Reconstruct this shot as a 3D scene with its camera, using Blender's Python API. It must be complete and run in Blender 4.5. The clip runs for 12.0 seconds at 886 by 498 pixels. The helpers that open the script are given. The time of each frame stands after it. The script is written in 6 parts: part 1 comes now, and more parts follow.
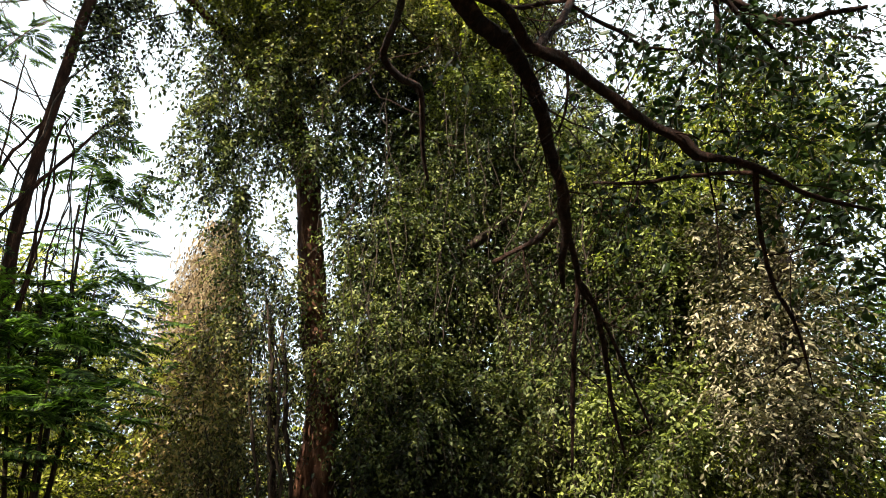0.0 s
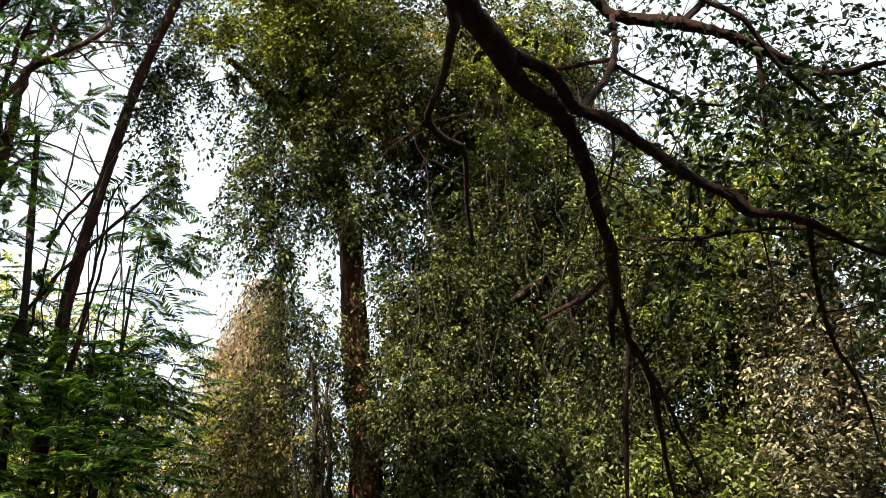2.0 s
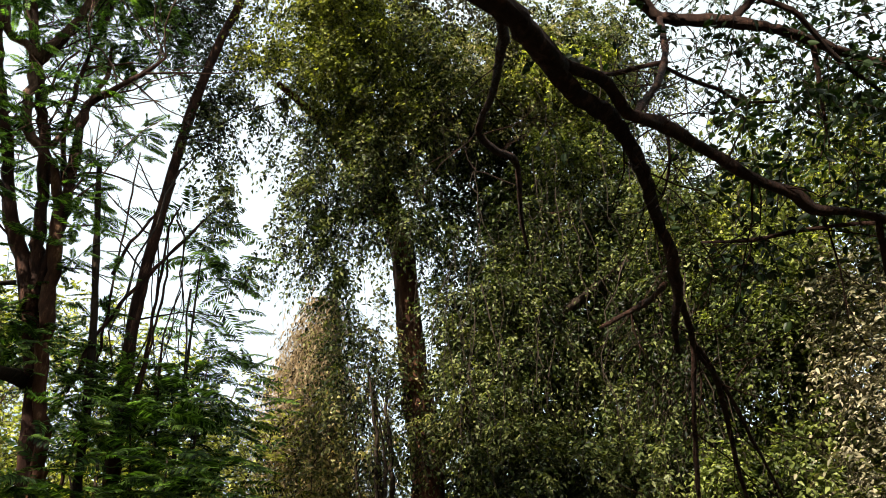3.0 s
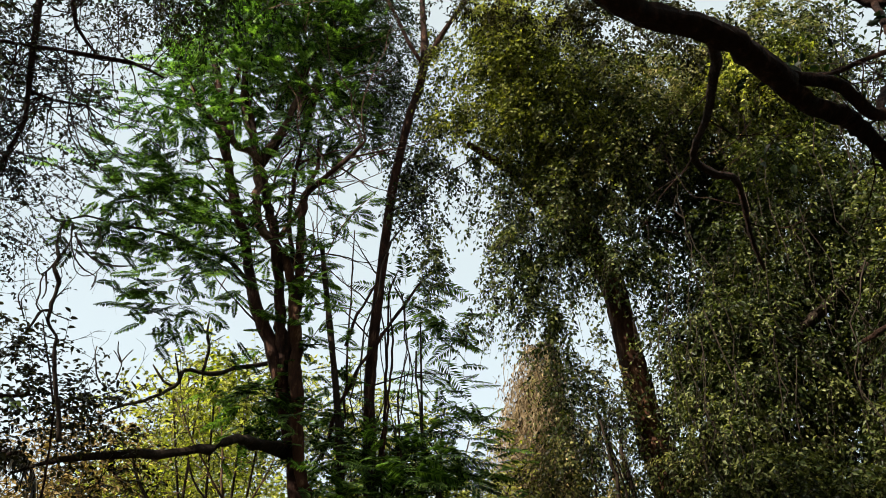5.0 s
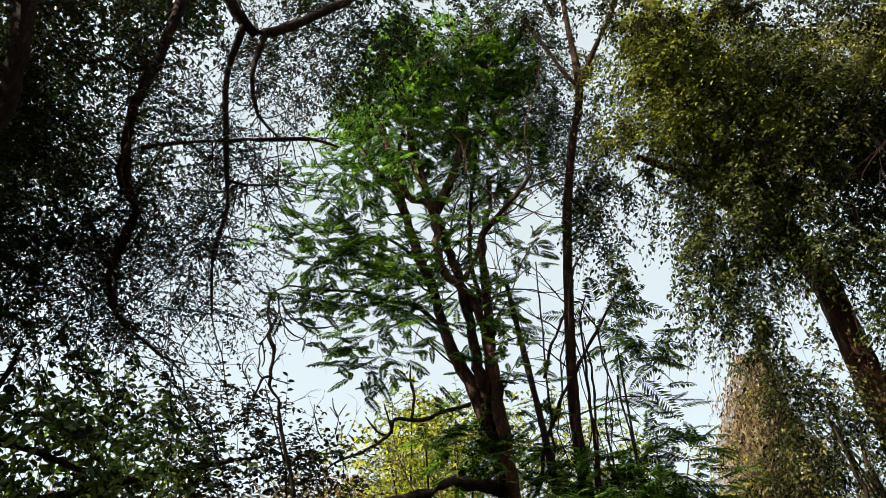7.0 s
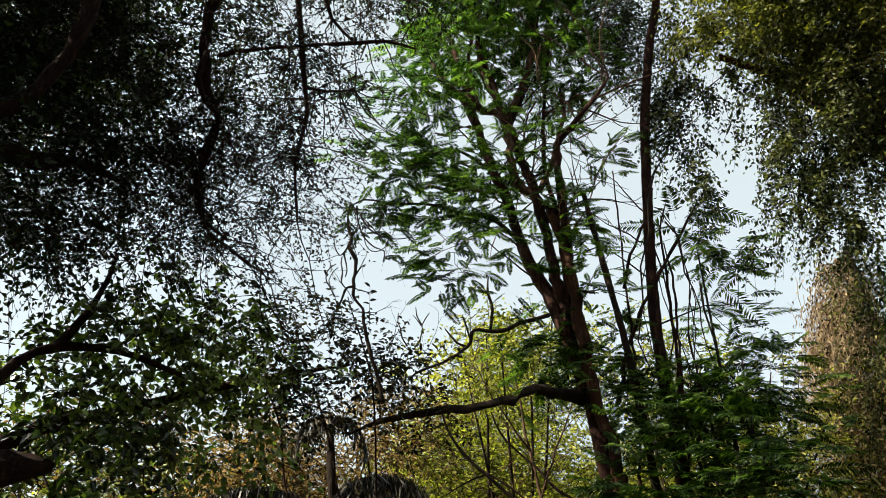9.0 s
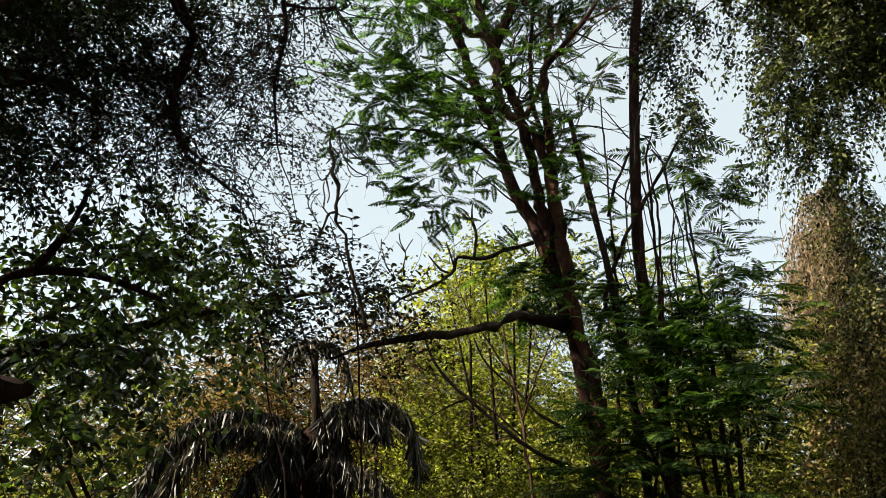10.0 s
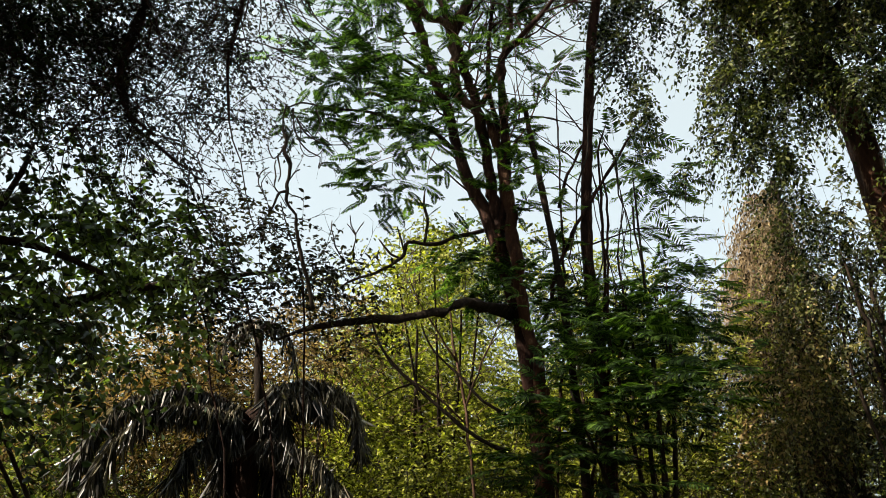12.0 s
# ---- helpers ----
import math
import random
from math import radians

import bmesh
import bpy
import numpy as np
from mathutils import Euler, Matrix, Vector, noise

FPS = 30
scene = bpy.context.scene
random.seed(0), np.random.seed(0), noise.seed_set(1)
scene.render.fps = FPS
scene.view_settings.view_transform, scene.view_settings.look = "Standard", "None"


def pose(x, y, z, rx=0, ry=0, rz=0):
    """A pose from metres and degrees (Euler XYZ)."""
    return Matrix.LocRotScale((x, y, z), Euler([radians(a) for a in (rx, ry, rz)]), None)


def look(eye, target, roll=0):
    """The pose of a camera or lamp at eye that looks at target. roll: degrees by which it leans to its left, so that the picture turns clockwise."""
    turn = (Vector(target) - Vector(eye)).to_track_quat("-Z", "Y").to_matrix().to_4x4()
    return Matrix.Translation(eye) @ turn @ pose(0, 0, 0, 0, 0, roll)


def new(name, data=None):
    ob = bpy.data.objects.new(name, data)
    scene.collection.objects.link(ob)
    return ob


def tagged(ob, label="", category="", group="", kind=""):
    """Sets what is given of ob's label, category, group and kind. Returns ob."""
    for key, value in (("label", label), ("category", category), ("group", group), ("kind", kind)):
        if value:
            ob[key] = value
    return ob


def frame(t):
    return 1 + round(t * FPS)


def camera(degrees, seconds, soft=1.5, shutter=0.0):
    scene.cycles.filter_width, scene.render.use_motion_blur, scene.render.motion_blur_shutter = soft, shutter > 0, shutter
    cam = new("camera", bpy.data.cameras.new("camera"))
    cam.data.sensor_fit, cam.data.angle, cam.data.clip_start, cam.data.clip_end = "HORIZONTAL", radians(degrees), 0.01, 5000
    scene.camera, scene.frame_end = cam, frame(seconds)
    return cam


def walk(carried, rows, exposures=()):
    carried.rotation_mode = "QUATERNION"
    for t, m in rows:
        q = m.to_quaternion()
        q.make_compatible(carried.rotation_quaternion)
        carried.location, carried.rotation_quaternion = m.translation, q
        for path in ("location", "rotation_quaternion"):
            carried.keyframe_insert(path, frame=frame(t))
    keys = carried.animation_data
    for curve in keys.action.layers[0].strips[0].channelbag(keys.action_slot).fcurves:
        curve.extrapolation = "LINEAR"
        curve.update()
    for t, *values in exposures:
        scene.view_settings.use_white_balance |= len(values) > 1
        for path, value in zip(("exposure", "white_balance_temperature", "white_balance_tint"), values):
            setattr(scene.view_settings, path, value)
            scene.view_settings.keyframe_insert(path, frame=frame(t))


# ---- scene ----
# ---------------------------------------------------------------- camera and walk
# seconds, eye, heading to the left of +y, upward tilt, lean (degrees)
PATH = [
    (0, (0.187, 0.074, 1.629), 0.01, 22.38, -0.43),
    (0.5, (0.186, 0.079, 1.639), 0.81, 23.17, -0.91),
    (1, (0.178, 0.072, 1.643), 1.62, 24.64, -0.27),
    (1.5, (0.168, 0.065, 1.646), 2.35, 25.72, -0.05),
    (2, (0.164, 0.064, 1.649), 3.33, 26.42, 0.07),
    (2.5, (0.156, 0.058, 1.649), 4.47, 26.70, 0.15),
    (3, (0.142, 0.049, 1.648), 7.58, 27.30, -0.47),
    (3.2, (0.131, 0.046, 1.648), 9.14, 27.30, -0.19),
    (4.8, (0.056, -0.050, 1.635), 23.16, 30.36, -0.54),
    (5, (0.052, -0.046, 1.632), 24.53, 30.75, -0.51),
    (5.5, (0.039, -0.050, 1.641), 28.23, 30.64, 0.28),
    (6, (0.026, -0.051, 1.646), 32.53, 31.42, -0.29),
    (6.5, (0.018, -0.061, 1.653), 36.30, 32.34, -0.25),
    (7, (0.038, -0.054, 1.613), 40.40, 33.40, -0.81),
    (7.2, (0.037, -0.046, 1.602), 41.74, 33.48, -0.86),
    (8.8, (-0.175, -0.038, 1.540), 46.14, 29.24, 0.63),
    (9, (-0.188, -0.033, 1.547), 45.89, 27.70, 0.52),
    (9.5, (-0.209, -0.008, 1.558), 45.05, 24.36, 1.64),
    (10, (-0.231, 0.020, 1.559), 44.57, 22.32, 0.34),
    (10.5, (-0.227, 0.012, 1.557), 43.40, 22.19, 0.72),
    (11, (-0.224, 0.016, 1.555), 42.84, 21.55, 0.70),
    (11.5, (-0.235, 0.018, 1.563), 41.81, 21.29, 0.95),
    (12, (-0.237, 0.022, 1.555), 40.52, 21.30, 1.14),
]
cam = camera(60.4, 12.0, soft=0.7)
walk(cam, [(t, Matrix.Translation(eye) @ pose(0, 0, 0, 90 + tilt, 0, heading) @ pose(0, 0, 0, 0, 0, lean))
           for t, eye, heading, tilt, lean in PATH],
     exposures=[(0, 2.37), (2.5, 2.09), (3.6, 1.87), (5.0, 1.56), (7.0, 1.57), (8.8, 1.55), (12.0, 1.57)])

# ---------------------------------------------------------------- world, sun, exposure
SUN_HEADING, SUN_HEIGHT = 147.0, 41.0
world = bpy.data.worlds.new("sky")
scene.world = world
world.use_nodes = True
wn, wl = world.node_tree.nodes, world.node_tree.links
sky = wn.new("ShaderNodeTexSky")
sky.sky_type, sky.sun_disc = "NISHITA", False
sky.sun_elevation, sky.sun_rotation = radians(SUN_HEIGHT), radians(-SUN_HEADING)
sky.air_density, sky.dust_density, sky.ozone_density = 1.0, 2.0, 1.0
wn["Background"].inputs["Strength"].default_value = 0.09
# thin white haze over the whole sky
haze = wn.new("ShaderNodeMixRGB")
haze.inputs["Fac"].default_value, haze.inputs["Color2"].default_value = 0.68, (3.65, 3.98, 3.66, 1)
wl.new(sky.outputs["Color"], haze.inputs["Color1"])
wl.new(haze.outputs["Color"], wn["Background"].inputs["Color"])
sun_data = bpy.data.lights.new("sun", "SUN")
sun_data.energy, sun_data.angle, sun_data.color = 5.0, radians(0.55), (1.0, 0.9, 0.75)
sun = new("sun", sun_data)
sh, se = radians(SUN_HEADING), radians(SUN_HEIGHT)
sun.matrix_world = look((-math.sin(sh) * math.cos(se) * 60, math.cos(sh) * math.cos(se) * 60, math.sin(se) * 60), (0, 0, 0))


# ---------------------------------------------------------------- materials
def material(name):
    m = bpy.data.materials.new(name)
    m.use_nodes = True
    n = m.node_tree.nodes
    return m, n, m.node_tree.links, n["Principled BSDF"]


def ramp_of(n, stops):
    r = n.new("ShaderNodeValToRGB")
    el = r.color_ramp.elements
    while len(el) < len(stops):
        el.new(0.5)
    for e, (p, c) in zip(el, stops):
        e.position, e.color = p, (*c, 1)
    return r


def leaf_material(name, stops, glow, rough=0.42, through_share=0.35, patch=0.6, single=False, gloss=0.15):
    """Leaves: colour from leaf to leaf and from clump to clump, a waxy face, and light through the blade."""
    m, n, l, bsdf = material(name)
    geo, tex = n.new("ShaderNodeNewGeometry"), n.new("ShaderNodeTexNoise")
    pos = n.new("ShaderNodeTexCoord")
    l.new(pos.outputs["Object"], tex.inputs["Vector"])
    tex.inputs["Scale"].default_value = patch
    tex.inputs["Detail"].default_value = 3
    sprig = n.new("ShaderNodeTexNoise")
    sprig.inputs["Scale"].default_value, sprig.inputs["Detail"].default_value = patch * 6, 2
    l.new(pos.outputs["Object"], sprig.inputs["Vector"])
    both = n.new("ShaderNodeMath")
    both.operation = "ADD"
    l.new(tex.outputs["Fac"], both.inputs[0])
    l.new(sprig.outputs["Fac"], both.inputs[1])
    mix = n.new("ShaderNodeMath")
    mix.operation = "MULTIPLY_ADD"
    mix.inputs[1].default_value = 0.75
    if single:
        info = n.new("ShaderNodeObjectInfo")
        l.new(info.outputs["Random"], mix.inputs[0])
    else:
        l.new(geo.outputs["Random Per Island"], mix.inputs[0])
    add = n.new("ShaderNodeMath")
    add.operation = "MULTIPLY_ADD"
    add.inputs[1].default_value, add.inputs[2].default_value = 1.7, -1.6
    l.new(both.outputs[0], add.inputs[0])
    l.new(add.outputs[0], mix.inputs[2])
    r = ramp_of(n, stops)
    l.new(mix.outputs[0], r.inputs["Fac"])
    l.new(r.outputs["Color"], bsdf.inputs["Base Color"])
    bsdf.inputs["Roughness"].default_value = rough
    bsdf.inputs["Specular IOR Level"].default_value = gloss
    tr, ms = n.new("ShaderNodeBsdfTranslucent"), n.new("ShaderNodeMixShader")
    tint = n.new("ShaderNodeMixRGB")
    tint.blend_type, tint.inputs["Fac"].default_value = "MULTIPLY", 1.0
    tint.inputs["Color2"].default_value = (*glow, 1)
    l.new(r.outputs["Color"], tint.inputs["Color1"])
    l.new(tint.outputs["Color"], tr.inputs["Color"])
    ms.inputs["Fac"].default_value = through_share
    l.new(bsdf.outputs[0], ms.inputs[1])
    l.new(tr.outputs[0], ms.inputs[2])
    l.new(ms.outputs[0], n["Material Output"].inputs["Surface"])
    return m


def bark_material(name, dark, mid, pale, scale=9.0, depth=0.6):
    """Bark: long fissures, blotches of lichen and fine grain."""
    m, n, l, bsdf = material(name)
    pos, sc = n.new("ShaderNodeTexCoord"), n.new("ShaderNodeMapping")
    sc.inputs["Scale"].default_value = (1, 1, 0.28)
    l.new(pos.outputs["Object"], sc.inputs["Vector"])
    crack, blot = n.new("ShaderNodeTexNoise"), n.new("ShaderNodeTexNoise")
    crack.inputs["Scale"].default_value, crack.inputs["Detail"].default_value = scale * 2.2, 8
    crack.inputs["Roughness"].default_value = 0.7
    blot.inputs["Scale"].default_value, blot.inputs["Detail"].default_value = scale * 0.35, 5
    l.new(sc.outputs["Vector"], crack.inputs["Vector"])
    l.new(pos.outputs["Object"], blot.inputs["Vector"])
    a = ramp_of(n, [(0.34, dark), (0.55, mid), (0.72, pale)])
    b = ramp_of(n, [(0.42, dark), (0.6, mid)])
    l.new(crack.outputs["Fac"], a.inputs["Fac"])
    l.new(blot.outputs["Fac"], b.inputs["Fac"])
    mix = n.new("ShaderNodeMixRGB")
    mix.inputs["Fac"].default_value = 0.4
    l.new(a.outputs["Color"], mix.inputs["Color1"])
    l.new(b.outputs["Color"], mix.inputs["Color2"])
    l.new(mix.outputs["Color"], bsdf.inputs["Base Color"])
    bsdf.inputs["Roughness"].default_value = 0.9
    bsdf.inputs["Specular IOR Level"].default_value = 0.12
    bump = n.new("ShaderNodeBump")
    bump.inputs["Strength"].default_value, bump.inputs["Distance"].default_value = depth, 0.03
    l.new(crack.outputs["Fac"], bump.inputs["Height"])
    l.new(bump.outputs["Normal"], bsdf.inputs["Normal"])
    return m


def ground_material():
    m, n, l, bsdf = material("forest_floor")
    pos = n.new("ShaderNodeTexCoord")
    big, small = n.new("ShaderNodeTexNoise"), n.new("ShaderNodeTexNoise")
    big.inputs["Scale"].default_value, big.inputs["Detail"].default_value = 0.25, 5
    small.inputs["Scale"].default_value, small.inputs["Detail"].default_value = 14, 8
    for t in (big, small):
        l.new(pos.outputs["Object"], t.inputs["Vector"])
    a = ramp_of(n, [(0.35, (0.018, 0.013, 0.008)), (0.55, (0.05, 0.037, 0.021)), (0.7, (0.1, 0.076, 0.042))])
    b = ramp_of(n, [(0.4, (0.028, 0.034, 0.012)), (0.65, (0.07, 0.052, 0.03))])
    l.new(small.outputs["Fac"], a.inputs["Fac"])
    l.new(big.outputs["Fac"], b.inputs["Fac"])
    mix = n.new("ShaderNodeMixRGB")
    mix.inputs["Fac"].default_value = 0.5
    l.new(a.outputs["Color"], mix.inputs["Color1"])
    l.new(b.outputs["Color"], mix.inputs["Color2"])
    l.new(mix.outputs["Color"], bsdf.inputs["Base Color"])
    bsdf.inputs["Roughness"].default_value = 0.95
    bump = n.new("ShaderNodeBump")
    bump.inputs["Strength"].default_value, bump.inputs["Distance"].default_value = 0.8, 0.05
    l.new(small.outputs["Fac"], bump.inputs["Height"])
    l.new(bump.outputs["Normal"], bsdf.inputs["Normal"])
    return m


LEAF_OLIVE = leaf_material("olive_leaf", [(0.12, (0.0035, 0.006, 0.0016)), (0.5, (0.042, 0.054, 0.0145)), (0.8, (0.135, 0.148, 0.048)), (1.0, (0.24, 0.21, 0.095))], (1.3, 1.4, 0.5), through_share=0.36)
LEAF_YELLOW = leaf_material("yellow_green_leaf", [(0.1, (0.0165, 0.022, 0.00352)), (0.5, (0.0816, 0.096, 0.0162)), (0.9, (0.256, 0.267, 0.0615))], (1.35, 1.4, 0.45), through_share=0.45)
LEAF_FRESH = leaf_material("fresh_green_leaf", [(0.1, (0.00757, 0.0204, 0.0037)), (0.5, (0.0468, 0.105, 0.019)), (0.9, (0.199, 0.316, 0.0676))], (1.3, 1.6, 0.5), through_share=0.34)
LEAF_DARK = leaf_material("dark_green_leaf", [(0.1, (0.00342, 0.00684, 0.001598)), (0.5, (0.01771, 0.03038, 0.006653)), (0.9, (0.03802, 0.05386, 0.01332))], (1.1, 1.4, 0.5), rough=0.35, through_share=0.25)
# LEAF_DUSKY: very dark base that carries the canopy's shade in its colour
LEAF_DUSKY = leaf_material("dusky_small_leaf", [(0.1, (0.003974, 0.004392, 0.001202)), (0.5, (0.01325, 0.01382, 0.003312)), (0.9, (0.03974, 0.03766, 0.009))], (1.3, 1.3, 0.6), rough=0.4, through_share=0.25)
LEAF_BROAD = leaf_material("broad_green_leaf", [(0.1, (0.00706, 0.0136, 0.00239)), (0.5, (0.0535, 0.0914, 0.0153)), (0.9, (0.234, 0.314, 0.0678))], (1.1, 1.35, 0.5), rough=0.3, through_share=0.24, gloss=0.5)
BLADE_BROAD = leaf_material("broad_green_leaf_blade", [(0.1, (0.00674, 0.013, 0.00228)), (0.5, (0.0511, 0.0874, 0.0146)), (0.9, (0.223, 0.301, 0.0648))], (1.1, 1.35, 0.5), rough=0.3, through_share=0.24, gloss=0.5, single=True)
# Near leaves: backlit and shaded darkness put into an almost black base
LEAF_NEAR = leaf_material("near_shade_dark_leaf", [(0.1, (0.00504, 0.01008, 0.0036)), (0.5, (0.01008, 0.01872, 0.00576)), (0.9, (0.0216, 0.036, 0.0108))], (1.4, 1.8, 0.5), rough=0.45, through_share=0.2)
BLADE_NEAR = leaf_material("near_shade_dark_leaf_blade", [(0.1, (0.00504, 0.01008, 0.0036)), (0.5, (0.01008, 0.01872, 0.00576)), (0.9, (0.0216, 0.036, 0.0108))], (1.4, 1.8, 0.5), rough=0.45, through_share=0.2, single=True)
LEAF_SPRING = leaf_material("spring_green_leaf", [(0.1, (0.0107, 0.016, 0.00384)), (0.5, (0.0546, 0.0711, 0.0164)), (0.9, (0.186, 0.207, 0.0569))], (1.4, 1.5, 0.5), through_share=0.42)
LEAF_VINE = leaf_material("shaded_vine_leaf", [(0.1, (0.00959, 0.0144, 0.00426)), (0.5, (0.0616, 0.0675, 0.0221)), (0.85, (0.233, 0.21, 0.0818)), (1.0, (0.429, 0.307, 0.164))], (1.3, 1.3, 0.5), through_share=0.35)
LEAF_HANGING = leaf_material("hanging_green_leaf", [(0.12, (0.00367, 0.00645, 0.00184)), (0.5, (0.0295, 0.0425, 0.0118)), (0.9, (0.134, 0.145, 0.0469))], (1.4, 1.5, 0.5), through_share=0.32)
# LEAF_FERN: darker twin of LEAF_FRESH, with shade put into the green
LEAF_FERN = leaf_material("shade_toned_feathery_leaf", [(0.1, (0.00524, 0.012, 0.0024)), (0.5, (0.0288, 0.0576, 0.0104)), (0.9, (0.127, 0.2, 0.0393))], (1.2, 1.5, 0.5), rough=0.55, through_share=0.4)
# LEAF_LIGHT: base brighter than real foliage, so sunlight is partly in the colour
LEAF_LIGHT = leaf_material("sun_toned_bush_leaf", [(0.1, (0.03, 0.037, 0.0052)), (0.5, (0.165, 0.175, 0.028)), (0.9, (0.44, 0.42, 0.1))], (1.2, 1.4, 0.4), through_share=0.45)
LEAF_PALE = leaf_material("pale_creeper_leaf", [(0.1, (0.014, 0.016, 0.007)), (0.5, (0.1, 0.094, 0.05)), (0.9, (0.27, 0.235, 0.15))], (1.0, 0.95, 0.5), through_share=0.25)
LEAF_DRY = leaf_material("dry_creeper_leaf", [(0.1, (0.0285, 0.0202, 0.00881)), (0.5, (0.223, 0.163, 0.0855)), (0.9, (0.321, 0.254, 0.161))], (1.1, 0.9, 0.5), rough=0.7, through_share=0.25)
LEAF_BROWN = leaf_material("brown_scrub_leaf", [(0.1, (0.0428, 0.0329, 0.0116)), (0.5, (0.204, 0.146, 0.0515)), (0.9, (0.326, 0.231, 0.103))], (1.1, 1.0, 0.5), rough=0.7, through_share=0.3)
# Withered grey-brown; the palest stops paint glints of light on some leaflets
LEAF_PALM = leaf_material("withered_glint_palm_leaf", [(0.1, (0.007, 0.006, 0.0045)), (0.5, (0.034, 0.028, 0.018)), (0.75, (0.13, 0.115, 0.075)), (0.95, (0.38, 0.33, 0.23))], (1.0, 1.0, 0.6), rough=0.4, through_share=0.1, gloss=0.3)
BARK_RED = bark_material("red_brown_bark", (0.006, 0.003, 0.002), (0.034, 0.0145, 0.009), (0.21, 0.108, 0.066), scale=7, depth=0.9)
BARK_MOTTLED = bark_material("mottled_bark", (0.009, 0.004, 0.003), (0.06, 0.025, 0.012), (0.3, 0.17, 0.09), scale=5, depth=0.9)
BARK_GREY = bark_material("grey_brown_bark", (0.007, 0.005, 0.003), (0.026, 0.017, 0.011), (0.08, 0.058, 0.04))
BARK_NEAR = bark_material("smooth_brown_bark", (0.005, 0.0025, 0.0018), (0.026, 0.0115, 0.0068), (0.095, 0.046, 0.03), scale=22, depth=0.8)
BARK_TWIG = bark_material("twig_bark", (0.01, 0.007, 0.005), (0.03, 0.021, 0.015), (0.075, 0.055, 0.04), scale=30, depth=0.2)
# BARK_TAN: paler bark that carries sunlight in its colour
BARK_TAN = bark_material("sun_toned_tan_bark", (0.02, 0.011, 0.007), (0.09, 0.05, 0.031), (0.27, 0.17, 0.115), scale=16, depth=0.3)
VINE_DRY = bark_material("dry_vine", (0.12, 0.085, 0.05), (0.27, 0.2, 0.12), (0.4, 0.32, 0.2), scale=30, depth=0.3)


# ---------------------------------------------------------------- builders
def thing(name, label, category, at=(0, 0, 0), group=""):
    ob = new(name)
    ob.location = at
    ob.empty_display_size = 0.3
    return tagged(ob, label, category, group)


def mesh_object(name, verts, tris, mat, parent=None, label="", smooth=False):
    """One mesh from arrays of world places and triangles; its origin is that of its parent."""
    verts, tris = np.asarray(verts, np.float32).reshape(-1, 3), np.asarray(tris, np.int32).reshape(-1, 3)
    me = bpy.data.meshes.new(name)
    base = np.array(parent.matrix_basis.translation, np.float32) if parent else np.zeros(3, np.float32)
    if parent and parent.parent:
        base = base + np.array(parent.parent.matrix_basis.translation, np.float32)
    me.vertices.add(len(verts))
    me.vertices.foreach_set("co", (verts - base).ravel())
    me.loops.add(tris.size)
    me.loops.foreach_set("vertex_index", tris.ravel())
    me.polygons.add(len(tris))
    me.polygons.foreach_set("loop_start", np.arange(0, tris.size, 3, dtype=np.int32))
    me.update(calc_edges=True)
    if smooth:
        me.polygons.foreach_set("use_smooth", np.ones(len(tris), bool))
    me.materials.append(mat)
    ob = new(name, me)
    ob.parent = parent
    return tagged(ob, label)


def unit(v):
    return v / np.maximum(np.linalg.norm(v, axis=-1, keepdims=True), 1e-9)


def smooth_path(points, step=0.12):
    """A Catmull-Rom line through rows of x, y, z, radius."""
    p = np.array(points, float)
    p = np.vstack([2 * p[0] - p[1], p, 2 * p[-1] - p[-2]])
    out = []
    for i in range(1, len(p) - 2):
        k = max(2, int(np.linalg.norm(p[i + 1, :3] - p[i, :3]) / step))
        t = np.linspace(0, 1, k, endpoint=False)[:, None]
        a, b, c, d = p[i - 1], p[i], p[i + 1], p[i + 2]
        out.append(0.5 * (2 * b + (c - a) * t + (2 * a - 5 * b + 4 * c - d) * t**2 + (3 * b - a - 3 * c + d) * t**3))
    out = np.vstack([*out, p[-2][None]])
    out[:, 3] = np.maximum(out[:, 3], 0.002)
    return out


